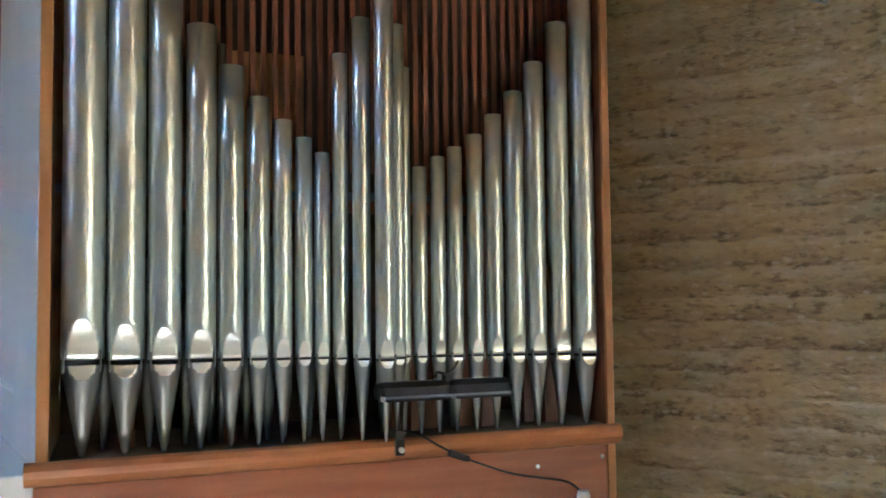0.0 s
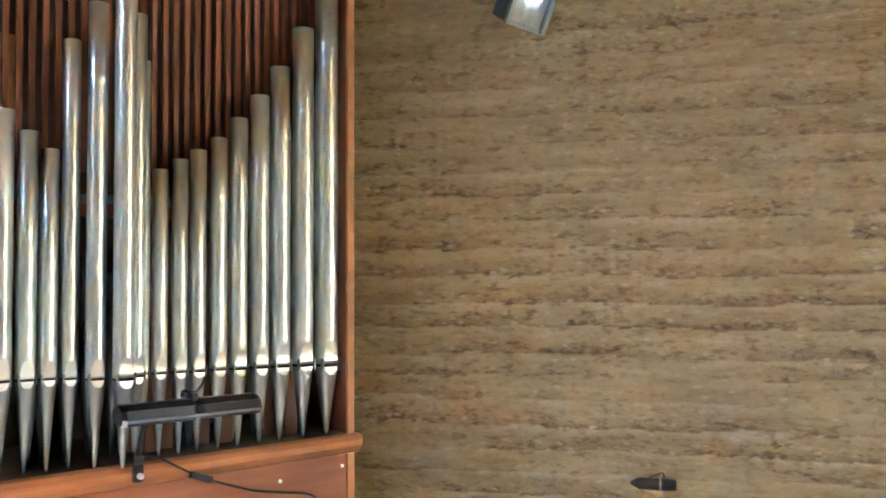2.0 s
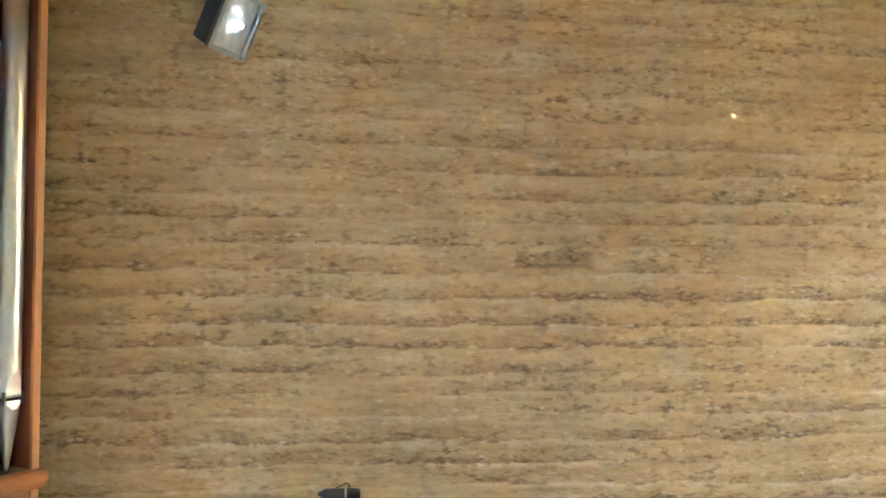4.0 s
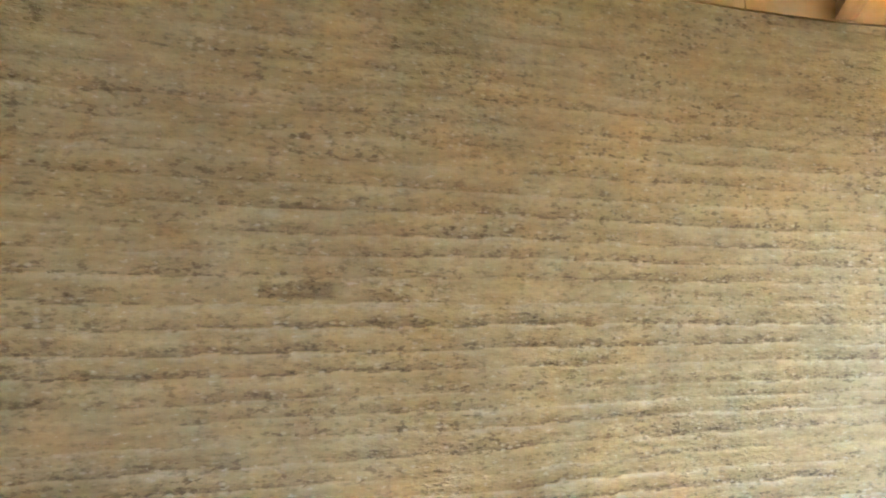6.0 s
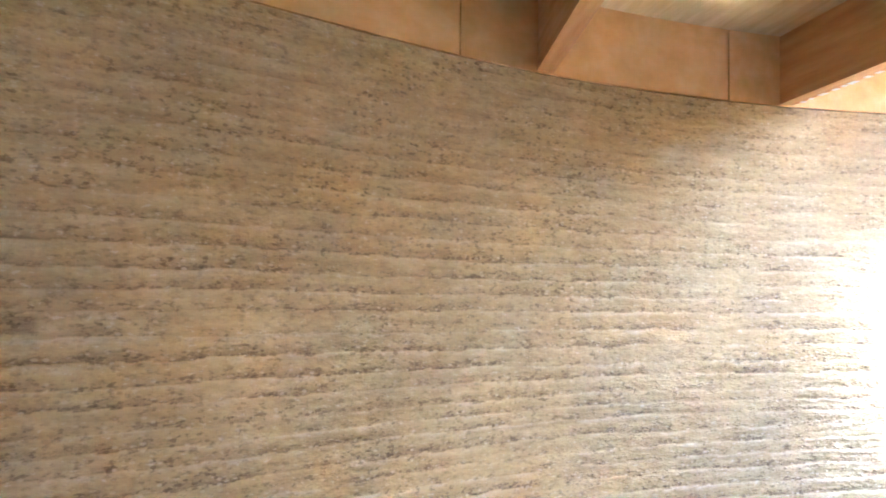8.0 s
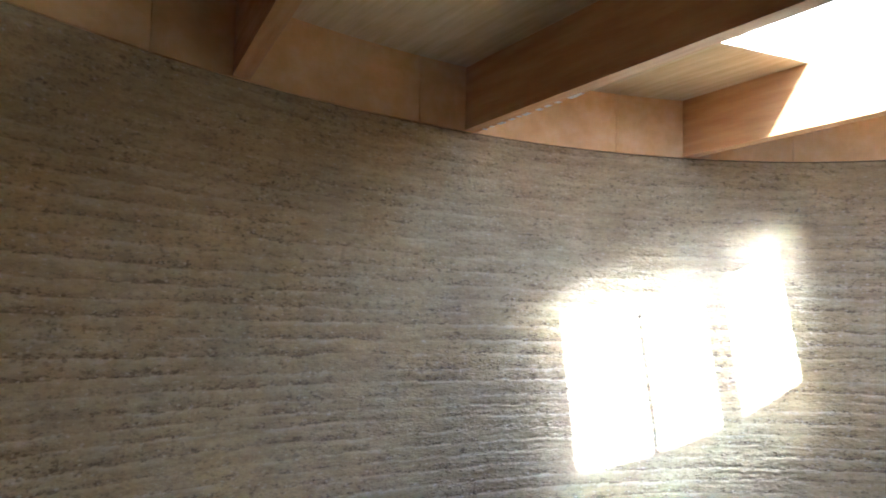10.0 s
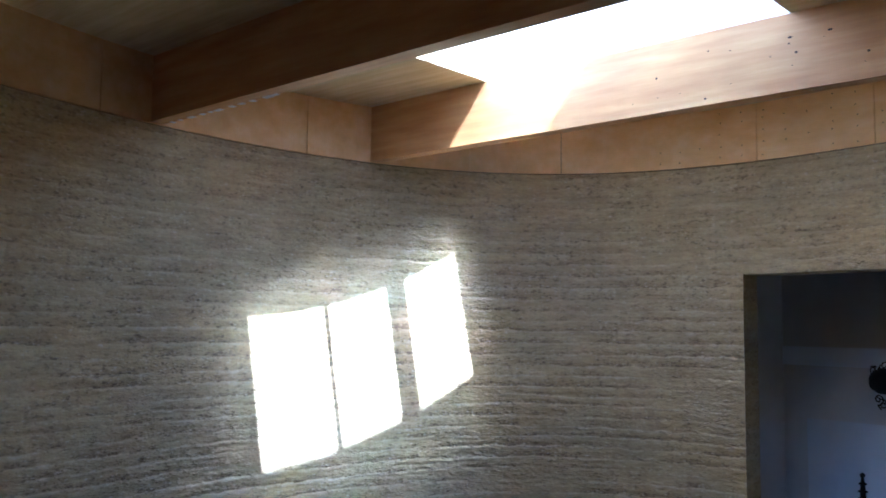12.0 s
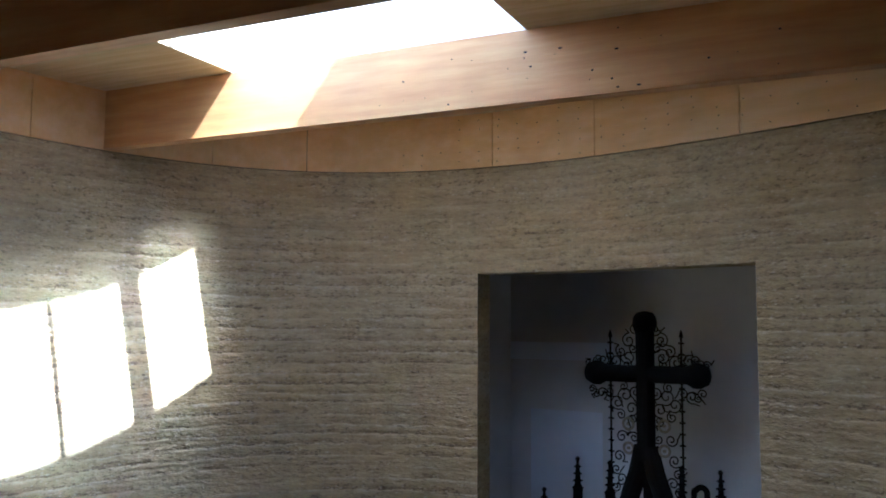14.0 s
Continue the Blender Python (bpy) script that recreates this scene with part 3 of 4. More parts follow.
def niche_room():
    """The plastered recess behind the opening, open to daylight on one side."""
    c = (NICHE_TO - NICHE_FROM).normalized()
    turn = math.degrees(math.atan2(c.y, c.x))
    m = pose(NICHE_FROM.x, NICHE_FROM.y, 0, 0, 0, turn)      # local x along the opening, +y outwards
    th = thing("niche", m, "grey plastered altar niche behind the earth wall", "niche", kind="structure")
    w, d0, d1 = (NICHE_TO - NICHE_FROM).length, WALL_THICK + 0.02, 1.55
    part("back_wall", boxed(-0.75, w + 0.6, d1, d1 + 0.1, NICHE_BASE - 0.1, 7.1), PLASTER, th)
    part("side_wall", boxed(-0.75, -0.65, d0, d1, NICHE_BASE - 0.1, 7.1), PLASTER, th)
    part("side_wall", boxed(w + 0.35, w + 0.45, d0, d1, NICHE_BASE - 0.1, 7.1), PLASTER, th)
    part("front_wall", boxed(-0.75, -0.14, d0 - 0.015, d0 + 0.05, NICHE_BASE, NICHE_TOP), PLASTER, th)
    part("front_wall", boxed(w + 0.012, w + 0.45, d0 - 0.015, d0 + 0.05, NICHE_BASE, NICHE_TOP), PLASTER, th)
    part("front_wall", boxed(-0.75, w + 0.45, d0 - 0.015, d0 + 0.05, NICHE_TOP + 0.004, 7.1), PLASTER, th)
    part("plaster_panel", boxed(-0.40, 0.45, d1 - 0.006, d1 - 0.001, NICHE_BASE, 4.88), NICHE_PALE, th, "paler rectangle low on the back wall")
    part("plaster_panel", boxed(-0.649, w + 0.349, d1 - 0.012, d1 - 0.001, 5.62, 7.09), PLASTER, th)
    # reflected light on the back wall, painted as a pale strip
    part("reflected_light_band", boxed(-0.648, 0.58, d1 - 0.02, d1 - 0.013, 5.40, 5.585), NICHE_PALE, th, "pale horizontal band painted for reflected light")
    part("base", boxed(-0.75, w + 0.45, 0.02, d1, NICHE_BASE - 0.35, NICHE_BASE - 0.004), PLASTER, th)
    part("cover", boxed(-0.75, w + 0.6, d0 - 0.1, d1 + 0.1, 7.1, 7.2), PLASTER, th)
    return m


NICHE = niche_room()

# ---------------------------------------------------------------- organ
ORGAN = pose(-0.3365, 2.5537, GALLERY, 0, 0, 25.01)   # local x along the front, -y to the player, z from the gallery floor
IMPOST = 1.0


def pipe(parent, s, dia, mouth, top, fwd=0.0, material=None):
    """A tin flue pipe: foot cone, flattened mouth with lips and ears, body."""
    r, seg = dia / 2, 48
    material = material or TIN
    at = pose(s, -fwd, 0)
    lip, low = dia * 0.98, dia * 0.36
    slit = 0.13 * dia
    z0 = mouth + slit / 2
    # a plane that cuts the cylinder gives the arched upper lip
    rows = [(z0 + lip * q, math.degrees(math.acos(0.71 + 0.29 * q ** 3))) for q in (0, 0.15, 0.3, 0.45, 0.58, 0.7, 0.8, 0.88, 0.94, 0.98, 1.0)]
    rows.append((z0 + lip + 0.2 * dia, 0))
    n = max(2, int((top - rows[11][0]) / 0.2))
    rows += [(rows[11][0] + (top - rows[11][0]) * (k + 1) / n, 0) for k in range(n)]

    def ring(bm, z, rad, wide):
        out = []
        for k in range(seg):
            a = 2 * math.pi * k / seg
            x, y = rad * math.sin(a), -rad * math.cos(a)
            if wide:
                y = max(y, -rad * math.cos(radians(wide)))
            out.append(bm.verts.new((x, y, z)))
        return out

    def skin(bm, rings):
        for a, b in zip(rings, rings[1:]):
            for k in range(seg):
                f = bm.faces.new((a[k], a[(k + 1) % seg], b[(k + 1) % seg], b[k]))
                f.smooth = True

    bm = bmesh.new()
    rings = [ring(bm, z, r, w) for z, w in rows]
    rings.append(ring(bm, top + 0.001, r * 0.93, 0))
    rings.append(ring(bm, top - 0.25, r * 0.92, 0))
    skin(bm, rings)
    bm.faces.new(rings[0][::-1])
    bm.faces.new(rings[-1])
    for f in bm.faces:
        c = f.calc_center_median()
        q = (c.z - z0) / lip
        if 0 < q < 0.97 and c.y < -r * 0.6 and abs(c.x) < r * math.sin(math.acos(0.71 + 0.29 * q ** 3)) - 0.03 * r:
            f.material_index = 1
    body = part("pipe", bm, material, parent, at=at)
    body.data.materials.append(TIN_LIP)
    bm = bmesh.new()
    zt = mouth - slit / 2
    taper = lambda z: 1.0 - 0.84 * (zt - z) / (zt - IMPOST)
    end = taper(zt - low)
    flat = lambda q, k: math.degrees(math.acos(min(1.0, (0.73 + (end - 0.73) * q ** 2) / k)))
    f = [(IMPOST, 0.10, 0), (IMPOST + 0.010, taper(IMPOST + 0.010), 0), (zt - dia * 0.8, taper(zt - dia * 0.8), 0)]
    for q in (1.0, 0.97, 0.9, 0.8, 0.68, 0.55, 0.4, 0.25, 0.12, 0.0):
        z = zt - low * q
        f.append((z, taper(z), flat(q, taper(z))))
    rings = [ring(bm, z, r * k, w) for z, k, w in f]
    skin(bm, rings)
    bm.faces.new(rings[0][::-1])
    bm.faces.new(rings[-1])
    for f in bm.faces:
        c = f.calc_center_median()
        q = (zt - c.z) / low
        if 0.01 < q < 0.97 and c.y < 0 and abs(c.x) < r * taper(c.z) * math.sin(radians(flat(q, taper(c.z)))) - 0.02 * r:
            f.material_index = 1
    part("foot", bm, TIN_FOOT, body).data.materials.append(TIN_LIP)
    bm = bmesh.new()
    rings = [ring(bm, zt - 0.001, r * 0.94, 50), ring(bm, z0 + 0.001, r * 0.94, 50)]
    skin(bm, rings)
    part("mouth_gap", bm, SLIT, body)
    for sgn in (-1, 1):
        x = sgn * r * 0.82
        part("ear", boxed(x - 0.0025, x + 0.0025, -r * 0.86, -r * 0.45, mouth - 0.24 * dia, mouth + 0.30 * dia, bevel=0.001), TIN_DARK, body)
    return body


PIPES = [(-0.290, 0.108, 1.245, 2.62), (-0.185, 0.096, 1.241, 2.50), (-0.087, 0.088, 1.239, 2.34), (0.007, 0.080, 1.239, 2.155),
         (0.087, 0.069, 1.238, 2.048), (0.162, 0.061, 1.237, 1.965), (0.229, 0.0535, 1.235, 1.905), (0.289, 0.048, 1.234, 1.858),
         (0.342, 0.044, 1.233, 1.817), (0.637, 0.042, 1.227, 1.788), (0.694, 0.044, 1.227, 1.821), (0.749, 0.046, 1.225, 1.853),
         (0.813, 0.048, 1.226, 1.894), (0.877, 0.052, 1.224, 1.959), (0.946, 0.058, 1.224, 2.035), (1.017, 0.062, 1.222, 2.132),
         (1.098, 0.066, 1.221, 2.266), (1.185, 0.073, 1.216, 2.42)]
TOWER = [(0.395, 0.044, 1.230, 2.108, 0.0), (0.446, 0.050, 1.229, 2.205, 0.045), (0.502, 0.055, 1.228, 2.36, 0.09), (0.552, 0.047, 1.229, 2.195, 0.045), (0.585, 0.042, 1.229, 2.083, 0.0)]


def organ():
    th = thing("pipe_organ", ORGAN, "pipe organ with grey tin pipes in red-brown wooden case", "organ")
    x0, x1, deep, high = -0.40, 1.252, 0.45, 2.75
    # case
    part("side_board", boxed(x0 + 0.004, x0 + 0.034, -0.045, deep, IMPOST, high, bevel=0.003), EDGE_UP, th, "pale orange-brown upright case board")
    part("side_board", boxed(x1 - 0.024, x1 - 0.004, -0.045, deep, IMPOST, high, bevel=0.003), CASE_UP_SHADED, th)
    part("front_stile", boxed(x1 - 0.026, x1 - 0.001, -0.060, -0.046, IMPOST, high, bevel=0.003), EDGE_UP, th, "orange-brown front edge of the case")
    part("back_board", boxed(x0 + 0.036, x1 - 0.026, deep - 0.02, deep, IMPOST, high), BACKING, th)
    part("top_board", boxed(x0, x1, -0.06, deep, high, high + 0.03), CASE, th)
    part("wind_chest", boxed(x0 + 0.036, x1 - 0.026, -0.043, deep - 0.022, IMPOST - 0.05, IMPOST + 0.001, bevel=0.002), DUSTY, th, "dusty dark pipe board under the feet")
    # moulded shelf along the front
    bm = bmesh.new()
    prof = [(-0.044, -0.058), (-0.044, 0.000), (-0.064, 0.004), (-0.078, -0.002), (-0.086, -0.016), (-0.083, -0.034), (-0.072, -0.048), (-0.060, -0.058)]
    ends = [[bm.verts.new((x, y, IMPOST + z)) for y, z in prof] for x in (x0 - 0.02, x1 + 0.012)]
    for k in range(len(prof)):
        q = (k + 1) % len(prof)
        bm.faces.new((ends[0][k], ends[0][q], ends[1][q], ends[1][k]))
    bm.faces.new(ends[0])
    bm.faces.new(ends[1][::-1])
    part("shelf_moulding", bm, EDGE, th, "orange-brown rounded front moulding")
    part("front_panel", boxed(x0, x1 - 0.028, -0.056, -0.035, 0.02, IMPOST - 0.060, bevel=0.002), CASE, th, "polished red-brown lower panel")
    part("corner_post", boxed(x1 - 0.024, x1 + 0.002, -0.056, -0.030, 0.0, IMPOST - 0.060, bevel=0.002), EDGE_UP, th)
    part("lower_side", boxed(x1 - 0.022, x1, -0.028, deep, 0.0, IMPOST - 0.060), CASE, th)
    part("lower_side", boxed(x0, x0 + 0.022, -0.033, deep, 0.0, IMPOST - 0.060), CASE, th)
    part("lower_back", boxed(x0 + 0.024, x1 - 0.024, deep - 0.02, deep, 0.0, IMPOST - 0.052), CASE, th)
    for row in PIPES:
        pipe(th, *row)
    for row in TOWER:
        pipe(th, *row)
    # upright slats in front of the swell behind the pipes
    slat = None
    k = 0
    s = -0.0395
    while s < 1.235:
        low = 1.70 if not 0.36 < s < 0.62 else 1.78
        if slat is None:
            slat = mesh_of("slat", boxed(-0.0085, 0.0085, -0.006, 0.006, 0, 1.0, bevel=0.002), SLAT)
        part("slat", slat, SLAT, th, at=pose(s, 0.115, low) @ Matrix.Diagonal((1, 1, high - 0.01 - low, 1)))
        s += 0.0335
    part("slat_rail", boxed(-0.06, 1.24, 0.122, 0.142, 1.66, 1.72), SLAT, th)
    part("swell_panel", boxed(0.08, 0.33, 0.20, 0.215, 1.72, 2.15), EDGE_UP, th, "paler plain wooden panel")
    part("stay_rail", boxed(x0 + 0.036, x1 - 0.026, 0.062, 0.072, 1.69, 1.715, bevel=0.003), HOUSING, th, "dark metal stay rail behind the pipes")
    for s in (0.043, 0.070):
        part("inner_pipe", lathe(bmesh.new(), [(0.006, IMPOST), (0.012, IMPOST + 0.18), (0.012, 2.20 - s)], 16), TIN_DARK, th, "tall dull metal inner pipe", smooth=True, at=pose(s, 0.075, 0))
    # small pipes standing behind the front row
    rng = random.Random(5)
    for k in range(26):
        s = -0.24 + k * 0.0555 + rng.uniform(-0.008, 0.008)
        r = 0.016 + 0.006 * rng.random()
        wood = rng.random() < 0.22
        h = 1.50 + rng.random() * 0.12
        bm = bmesh.new()
        if wood:
            box(bm, -r, r, -r, r, IMPOST, h, bevel=0.002)
        else:
            lathe(bm, [(0.005, IMPOST), (r * 0.6, IMPOST + 0.07), (r, IMPOST + 0.14), (r, h)], 14)
        part("inner_pipe", bm, CASE_UP_SHADED if wood else TIN_DARK, th, "small wooden inner pipe" if wood else "small dull metal inner pipe", smooth=not wood, at=pose(s, 0.085 + 0.03 * (k % 2), 0))
    # screws
    for s, z in ((0.985, 0.89), (1.205, 0.905)):
        part("screw_cap", lathe(bmesh.new(), [(0.006, 0), (0.006, 0.003), (0.003, 0.004)], 10), WHITE, th, at=pose(s, -0.0565, z, 90))
    return th


organ()


def music_lamp():
    """A two-part strip lamp on a clip, with its flex."""
    th = thing("music_lamp", ORGAN, "black two-part music strip lamp clipped to the shelf", "lamp")

    def shade(x0, x1, name):
        bm = bmesh.new()
        prof = [(-0.030, -0.020), (-0.034, -0.008), (-0.028, 0.010), (-0.010, 0.020), (0.012, 0.020), (0.028, 0.008), (0.030, -0.006), (0.024, -0.018)]
        ends = []
        for x, k in ((x0, 0.86), (x0 + 0.012, 1.0), (x1 - 0.012, 1.0), (x1, 0.86)):
            ends.append([bm.verts.new((x, y * k, z * k)) for y, z in prof])
        for a, b in zip(ends, ends[1:]):
            for q in range(8):
                bm.faces.new((a[q], a[(q + 1) % 8], b[(q + 1) % 8], b[q]))
        bm.faces.new(ends[0])
        bm.faces.new(ends[-1][::-1])
        return part(name, bm, BLACK, th, at=pose(0.642, -0.19, 1.15) @ Matrix.Diagonal((1, 1.25, 1.25, 1)))

    shade(-0.195, 0.002, "lamp_head")
    shade(0.006, 0.185, "lamp_head")
    part("reflector_lip", boxed(-0.185, 0.175, -0.0375, -0.033, -0.013, -0.008), HOUSING, th, "thin dark metal lip", at=pose(0.642, -0.19, 1.15) @ Matrix.Diagonal((1, 1.25, 1.25, 1)))
    part("joint", boxed(-0.006, 0.012, -0.012, 0.012, 0.016, 0.032, bevel=0.003), BLACK, th, at=pose(0.642, -0.19, 1.15) @ Matrix.Diagonal((1, 1.25, 1.25, 1)))
    part("wire_loop", tube(bmesh.new(), spline([(0.61, -0.20, 1.185), (0.62, -0.19, 1.196), (0.65, -0.185, 1.19), (0.675, -0.18, 1.205), (0.685, -0.18, 1.225)]), 0.004), BLACK, th)
    part("arm", tube(bmesh.new(), spline([(0.520, -0.195, 1.15), (0.522, -0.17, 1.11), (0.532, -0.125, 1.06), (0.538, -0.085, 1.02)]), 0.007), BLACK, th)
    part("clip", boxed(0.525, 0.552, -0.105, -0.045, 1.006, 1.030, bevel=0.004), BLACK, th)
    part("clip_jaw", boxed(0.526, 0.551, -0.108, -0.088, 0.960, 1.006, bevel=0.004), BLACK, th)
    part("clip_screw", lathe(bmesh.new(), [(0.008, 0), (0.008, 0.012), (0.005, 0.014)], 12), STEEL, th, "small bright clamp screw", at=pose(0.539, -0.109, 0.978, 90))
    part("flex", tube(bmesh.new(), spline([(0.542, -0.095, 1.03), (0.60, -0.098, 1.012), (0.655, -0.096, 0.98), (0.72, -0.085, 0.945), (0.81, -0.066, 0.908), (0.90, -0.062, 0.876), (0.995, -0.062, 0.856), (1.08, -0.066, 0.838), (1.125, -0.070, 0.805)], 6), 0.0035, 6), BLACK, th)
    part("inline_switch", boxed(-0.034, 0.034, -0.010, 0.010, -0.010, 0.010, bevel=0.006), BLACK, th, at=pose(0.718, -0.090, 0.946, 0, 20, 0))
    part("plug", lathe(bmesh.new(), [(0.010, 0), (0.019, 0.004), (0.021, 0.02), (0.016, 0.036)], 18), WHITE, th, "round white plug", at=pose(1.125, -0.080, 0.775))
    return th


music_lamp()


def white_door():
    """A white panelled leaf standing beside the organ case, on a white ledge."""
    a, b = Vector((-0.70, 2.392, 0)), Vector((-1.18, 3.02, 0))
    d = b - a
    m = pose(a.x, a.y, GALLERY, 0, 0, math.degrees(math.atan2(d.y, d.x)))
    th = thing("white_door_leaf", m, "white painted panelled door leaf open beside the organ", "door")
    w, h = d.length + 0.25, 2.6
    part("stile", boxed(0.02, 0.45, -0.035, 0.0, 0.97, h, bevel=0.003), WHITE, th)
    part("rail", boxed(0.452, w, -0.035, 0.0, 0.97, 1.13, bevel=0.003), WHITE, th)
    part("panel", boxed(0.517, w, -0.033, -0.014, 1.134, h, bevel=0.003), WHITE, th)
    # black strip that stands in for the shadow of the panel's moulding
    part("moulding_shadow", boxed(0.452, 0.515, -0.030, -0.010, 1.134, h), SLIT, th)
    part("ledge", boxed(-0.02, w, -0.04, 0.20, 0.90, 0.968, bevel=0.006), WHITE, th)
    part("base", boxed(0.02, w, -0.035, 0.0, 0.0, 0.90, bevel=0.004), WHITE, th)


white_door()


# ---------------------------------------------------------------- small things by the earth wall
def floodlight():
    eye = Vector((1.546, 3.302, 6.53))
    m = look(eye, (2.4, 1.2, 5.55), 5) @ Matrix.Diagonal((1.14, 1.1, 1.1, 1))
    th = thing("floodlight", m, "silver square halogen floodlight on the earth wall", "floodlight")
    bm = bmesh.new()
    rings = [[bm.verts.new((sx * w, sy * h, z)) for sx, sy in ((-1, -1), (1, -1), (1, 1), (-1, 1))] for z, w, h in ((-0.004, 0.082, 0.102), (0.03, 0.081, 0.10), (0.085, 0.076, 0.09), (0.11, 0.05, 0.06))]
    for a, b in zip(rings, rings[1:]):
        for k in range(4):
            bm.faces.new((a[k], a[(k + 1) % 4], b[(k + 1) % 4], b[k]))
    bm.faces.new(rings[-1])
    part("housing", bm, HOUSING, th)
    frame_bm = bmesh.new()
    for args in ((-0.09, 0.09, 0.092, 0.108), (-0.09, 0.09, -0.108, -0.092), (-0.09, -0.074, -0.092, 0.092), (0.074, 0.09, -0.092, 0.092)):
        box(frame_bm, *args, -0.016, 0.0, bevel=0.002)
    part("rim", frame_bm, GREY_METAL, th)
    part("reflector", boxed(-0.074, 0.074, -0.092, 0.092, 0.004, 0.008), FROST, th)
    part("glass", boxed(-0.074, 0.074, -0.092, 0.092, -0.012, -0.008), GLASS, th).visible_shadow = False
    # glowing strips added in place of the sky's reflection in the glass
    glow = glow_material("reflection_glow", (1.0, 0.97, 0.92), 0.12)
    part("tube", tube(bmesh.new(), [(-0.030, 0.004, -0.003), (0.016, -0.014, -0.003)], 0.0075, 10), glow, th, "glowing strip in place of a sky reflection")
    part("tube", tube(bmesh.new(), [(-0.004, 0.038, -0.003), (0.020, 0.052, -0.003)], 0.0045, 10), glow, th)
    fin = mesh_of("fin", boxed(-0.012, 0.0, -0.095, 0.095, 0.0, 0.004, bevel=0.001), HOUSING)
    for k in range(7):
        part("fin", fin, HOUSING, th, at=pose(-0.079 + 0.0008 * k, 0, 0.006 + 0.012 * k))
    w = angle_of((1.6, 3.6))
    foot = m.inverted() @ oval(w, -0.005, 6.62)
    part("bracket", tube(bmesh.new(), [(0, 0, 0.10), (0, 0.02, 0.16), tuple(foot)], 0.012), STEEL, th)


floodlight()


def microphone():
    x, y, z = 1.93, 3.13, 4.748
    m = pose(x, y, z, 0, 0, -28)
    th = thing("microphone", m, "black microphone on a thin stand by the earth wall", "microphone")
    bm = lathe(bmesh.new(), [(0.006, -0.085), (0.016, -0.066), (0.022, -0.055), (0.023, 0.045), (0.020, 0.072), (0.018, 0.076)], 16)
    part("body", bm, BLACK, th, smooth=True, at=pose(0, 0, 0, 0, 91, 0))
    part("windshield_seam", lathe(bmesh.new(), [(0.0242, -0.004), (0.0242, 0.004)], 16), GREY, th, at=pose(0.02, 0, 0, 0, 91, 0))
    part("cable", tube(bmesh.new(), spline([(-0.02, 0, 0.022), (0.01, 0, 0.034), (0.03, 0, 0.040), (0.034, 0, 0.020)]), 0.003, 6), BLACK, th)
    part("stand_tube", tube(bmesh.new(), [(0.032, 0, -0.02), (0.032, 0, GALLERY - z + 0.02)], 0.006), GREY, th)
    part("stand_base", lathe(bmesh.new(), [(0.12, 0), (0.12, 0.015), (0.02, 0.025)], 24), BLACK_DULL, th, at=pose(0.032, 0, GALLERY - z))


microphone()


def wall_box():
    phi = angle_of((2.87, 2.843))
    p, q = oval(phi, -0.004), oval(phi, 1.0)
    turn = math.degrees(math.atan2(q.y - p.y, q.x - p.x)) - 90
    th = thing("wall_socket", pose(p.x, p.y, 4.62, 0, 0, turn), "grey surface socket with a white cover on the wall", "socket")
    part("box", boxed(-0.045, 0.045, -0.05, 0.012, -0.045, 0.045, bevel=0.006), GREY, th)
    part("cover", boxed(-0.14, -0.05, -0.03, 0.012, -0.045, 0.035, bevel=0.005), WHITE, th, "white cover plate")


wall_box()


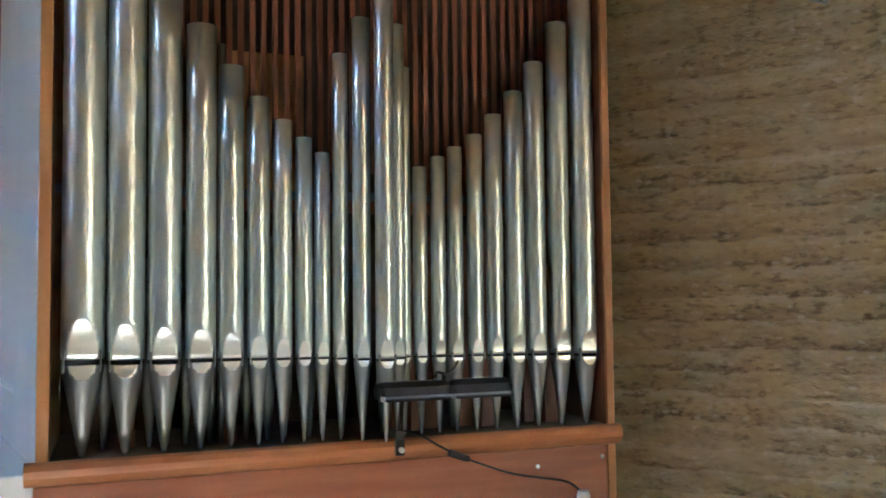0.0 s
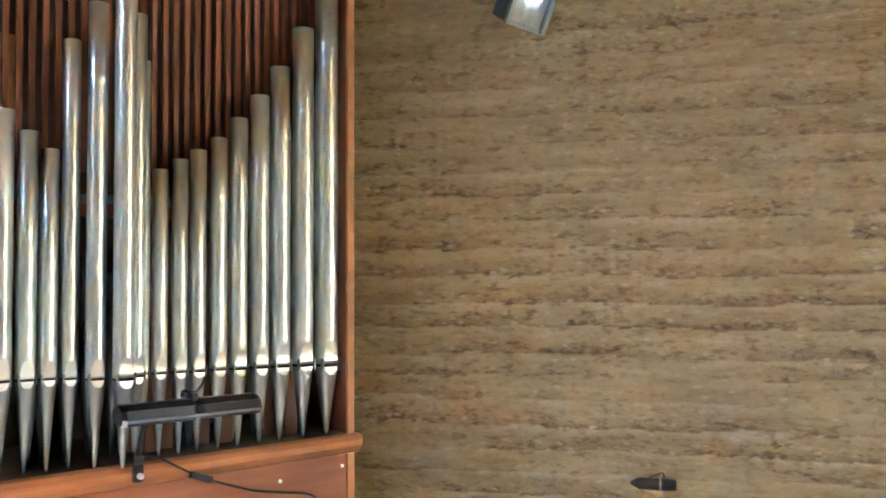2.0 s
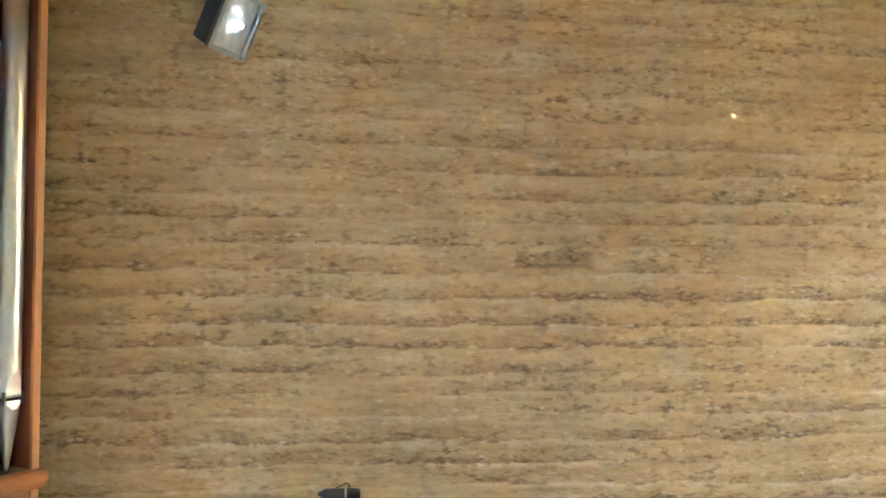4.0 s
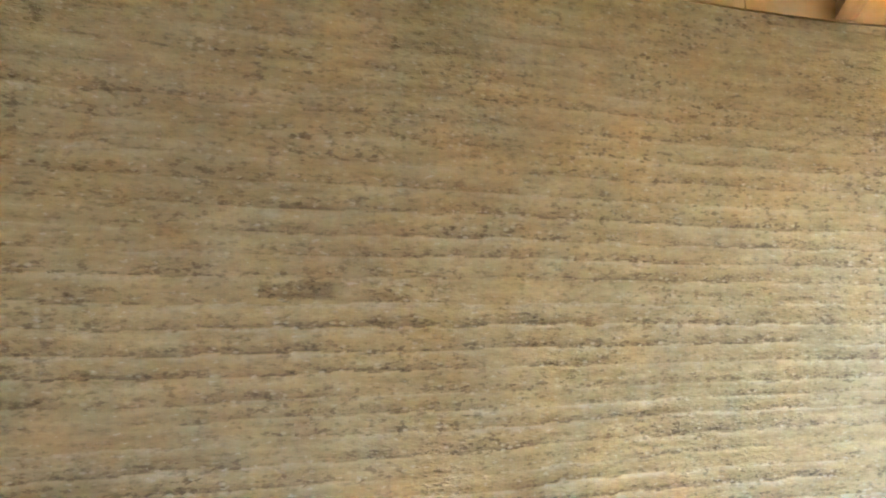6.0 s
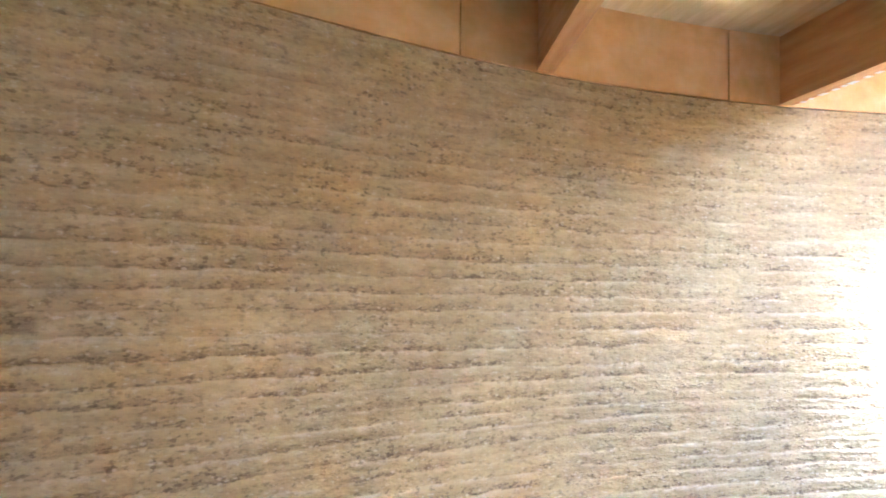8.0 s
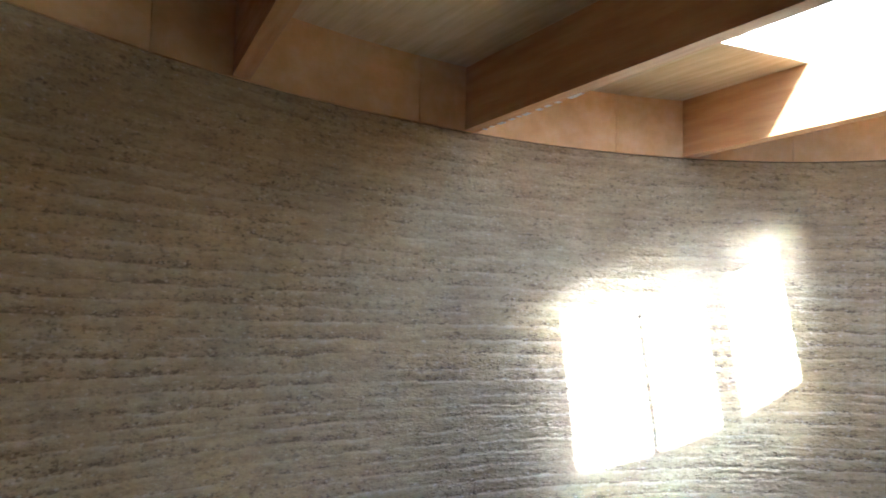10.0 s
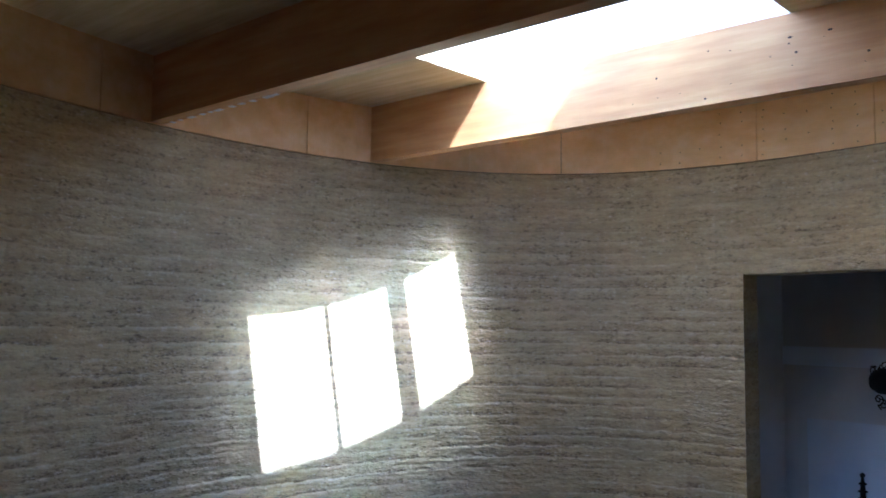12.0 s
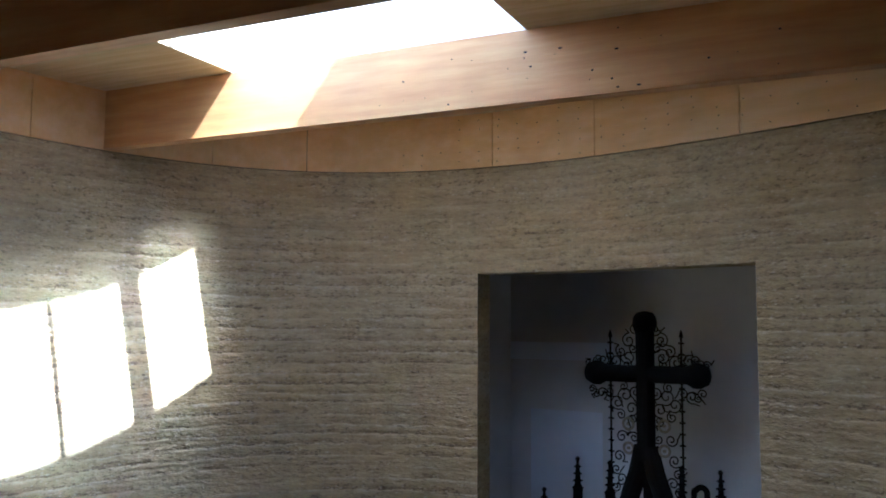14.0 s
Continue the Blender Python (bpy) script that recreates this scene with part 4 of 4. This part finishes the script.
# ---------------------------------------------------------------- altar cross in the niche
def altar_cross():
    """A dark cross on splayed feet, with wrought scrolls and rods; local x along the niche, z up from its base."""
    m = NICHE @ pose(0, 0.95, NICHE_BASE)
    th = thing("altar_cross", m, "dark iron altar cross with scrolled openwork and rods", "cross")
    b = NICHE_BASE
    cx = 1.20
    bm = bmesh.new()
    tube(bm, [(cx, 0, 4.55 - b), (cx, 0, 5.80 - b)], 0.085, 14)
    tube(bm, [(cx, 0.05, 0.0), (cx, 0.05, 4.75 - b)], 0.055, 12)
    part("upright", bm, BLACK_DULL, th, smooth=False)
    part("finial", lathe(bmesh.new(), [(0.03, -0.12), (0.095, -0.085), (0.112, -0.02), (0.105, 0.04), (0.075, 0.085), (0.02, 0.10)], 20), BLACK_DULL, th, smooth=True, at=pose(cx, 0, 5.79 - b))
    part("arm", lathe(bmesh.new(), [(0.02, -0.61), (0.08, -0.585), (0.112, -0.52), (0.112, -0.46), (0.08, -0.40), (0.078, 0.40), (0.112, 0.46), (0.112, 0.52), (0.08, 0.585), (0.02, 0.61)], 18), BLACK_DULL, th, smooth=True, at=pose(cx + 0.003, 0, 5.317 - b, 0, 90, 0))
    for sgn in (-1, 1):
        bm = bmesh.new()
        tube(bm, spline([(cx + sgn * 0.03, 0, 4.66 - b), (cx + sgn * 0.09, 0, 4.42 - b), (cx + sgn * 0.17, 0, 4.20 - b), (cx + sgn * 0.24, 0, 3.9 - b), (cx + sgn * 0.26, 0, 0.0)]), 0.085, 12)
        part("foot", bm, BLACK_DULL, th)
        rod_x = cx + sgn * 0.348
        bm = bmesh.new()
        tube(bm, [(rod_x, 0, 0), (rod_x, 0, 5.66 - b)], 0.010, 8)
        for k in range(14):
            z = 4.30 + k * 0.10 - b
            tube(bm, [(rod_x - 0.026, 0, z), (rod_x + 0.026, 0, z)], 0.009, 6)
        part("rod", bm, BLACK_DULL, th)
        part("rod_tip", lathe(bmesh.new(), [(0.016, 0), (0.02, 0.012), (0.004, 0.07)], 10), BLACK_DULL, th, at=pose(rod_x, 0, 5.65 - b))
        # rings between the rods and the upright
        for z, rr in ((4.86, 0.052), (4.64, 0.048)):
            bm = bmesh.new()
            ringp = [(cx + sgn * 0.175 + rr * math.cos(t * math.pi / 12), 0, z - b + rr * math.sin(t * math.pi / 12)) for t in range(25)]
            tube(bm, ringp, 0.013, 6)
            tube(bm, [(cx + sgn * 0.175 - 0.012, 0, z - b), (cx + sgn * 0.175 + 0.012, 0, z - b)], 0.014, 6)
            part("ring", bm, BRASS, th, "pale gilt ring")
        # scroll work
        rng = random.Random(3)
        spots = [(0.16, 5.62, 0.07), (0.24, 5.52, 0.06), (0.17, 5.47, 0.08), (0.42, 5.44, 0.06), (0.52, 5.40, 0.055), (0.30, 5.43, 0.07), (0.10, 5.72, 0.06), (0.44, 5.13, 0.06), (0.54, 5.16, 0.05),
                 (0.20, 5.12, 0.08), (0.28, 5.05, 0.07), (0.14, 5.00, 0.07), (0.25, 4.94, 0.05), (0.24, 4.74, 0.06), (0.12, 4.74, 0.05), (0.27, 4.56, 0.06), (0.30, 4.44, 0.05), (0.25, 4.36, 0.06), (0.31, 4.28, 0.05), (0.33, 4.16, 0.05), (0.12, 5.55, 0.05), (0.36, 5.47, 0.05), (0.48, 5.45, 0.045), (0.58, 5.41, 0.04), (0.10, 5.15, 0.06), (0.36, 5.15, 0.05), (0.50, 5.12, 0.04), (0.22, 5.20, 0.05), (0.18, 5.40, 0.05), (0.13, 4.90, 0.05)]
        for k, (x, z, rr) in enumerate(spots):
            bm = bmesh.new()
            ph, turn = rng.uniform(0, 6.28), rng.choice((-1, 1))
            pts = []
            for t in range(22):
                a = ph + turn * sgn * t * 0.42
                q = rr * (1.0 - t / 26)
                pts.append((cx + sgn * x + q * math.cos(a), rng.uniform(-0.004, 0.004), z - b + q * math.sin(a)))
            tube(bm, pts, 0.0065, 6)
            a = ph
            tube(bm, [pts[0], (pts[0][0] + 0.05 * math.cos(a + 0.9), 0, pts[0][2] + 0.05 * math.sin(a + 0.9))], 0.006, 5)
            part("scroll", bm, BLACK_DULL, th)


altar_cross()


def pinnacle(x, top):
    """A crocketed iron pinnacle on a square shaft."""
    h = top - NICHE_BASE
    th = thing("pinnacle", NICHE @ pose(x, 0.95, NICHE_BASE), "dark gothic pinnacle with crockets before the niche wall", "pinnacle", "pinnacles in the niche")
    part("shaft", boxed(-0.035, 0.035, -0.035, 0.035, 0, h - 0.30, bevel=0.006), BLACK_DULL, th)
    part("spire", lathe(bmesh.new(), [(0.048, h - 0.30), (0.05, h - 0.27), (0.030, h - 0.22), (0.022, h - 0.10), (0.014, h - 0.02), (0.008, h)], 8), BLACK_DULL, th)
    for k in range(4):
        z = h - 0.26 + 0.065 * k
        w = 0.058 - 0.007 * k
        part("crocket", lathe(bmesh.new(), [(0.012, z - 0.012), (w, z - 0.004), (w * 0.9, z + 0.006), (0.012, z + 0.014)], 8), BLACK_DULL, th)
    part("knob", lathe(bmesh.new(), [(0.006, h - 0.02), (0.022, h), (0.024, h + 0.012), (0.008, h + 0.03)], 10), BLACK_DULL, th)


for x, top in ((0.123, 4.16), (0.494, 4.487), (0.832, 4.48), (1.531, 4.495), (1.882, 4.495)):
    pinnacle(x, top)


def crook():
    """A curled dark finial beside the cross."""
    th = thing("crook_finial", NICHE @ pose(1.70, 0.95, NICHE_BASE), "dark curled iron finial in the niche", "finial")
    h = 4.30 - NICHE_BASE
    part("stem", tube(bmesh.new(), spline([(-0.06, 0, 0), (-0.06, 0, h - 0.05), (-0.04, 0, h + 0.03), (0.01, 0, h + 0.06), (0.055, 0, h + 0.03), (0.06, 0, h - 0.06)]), 0.026, 10), BLACK_DULL, th)


crook()
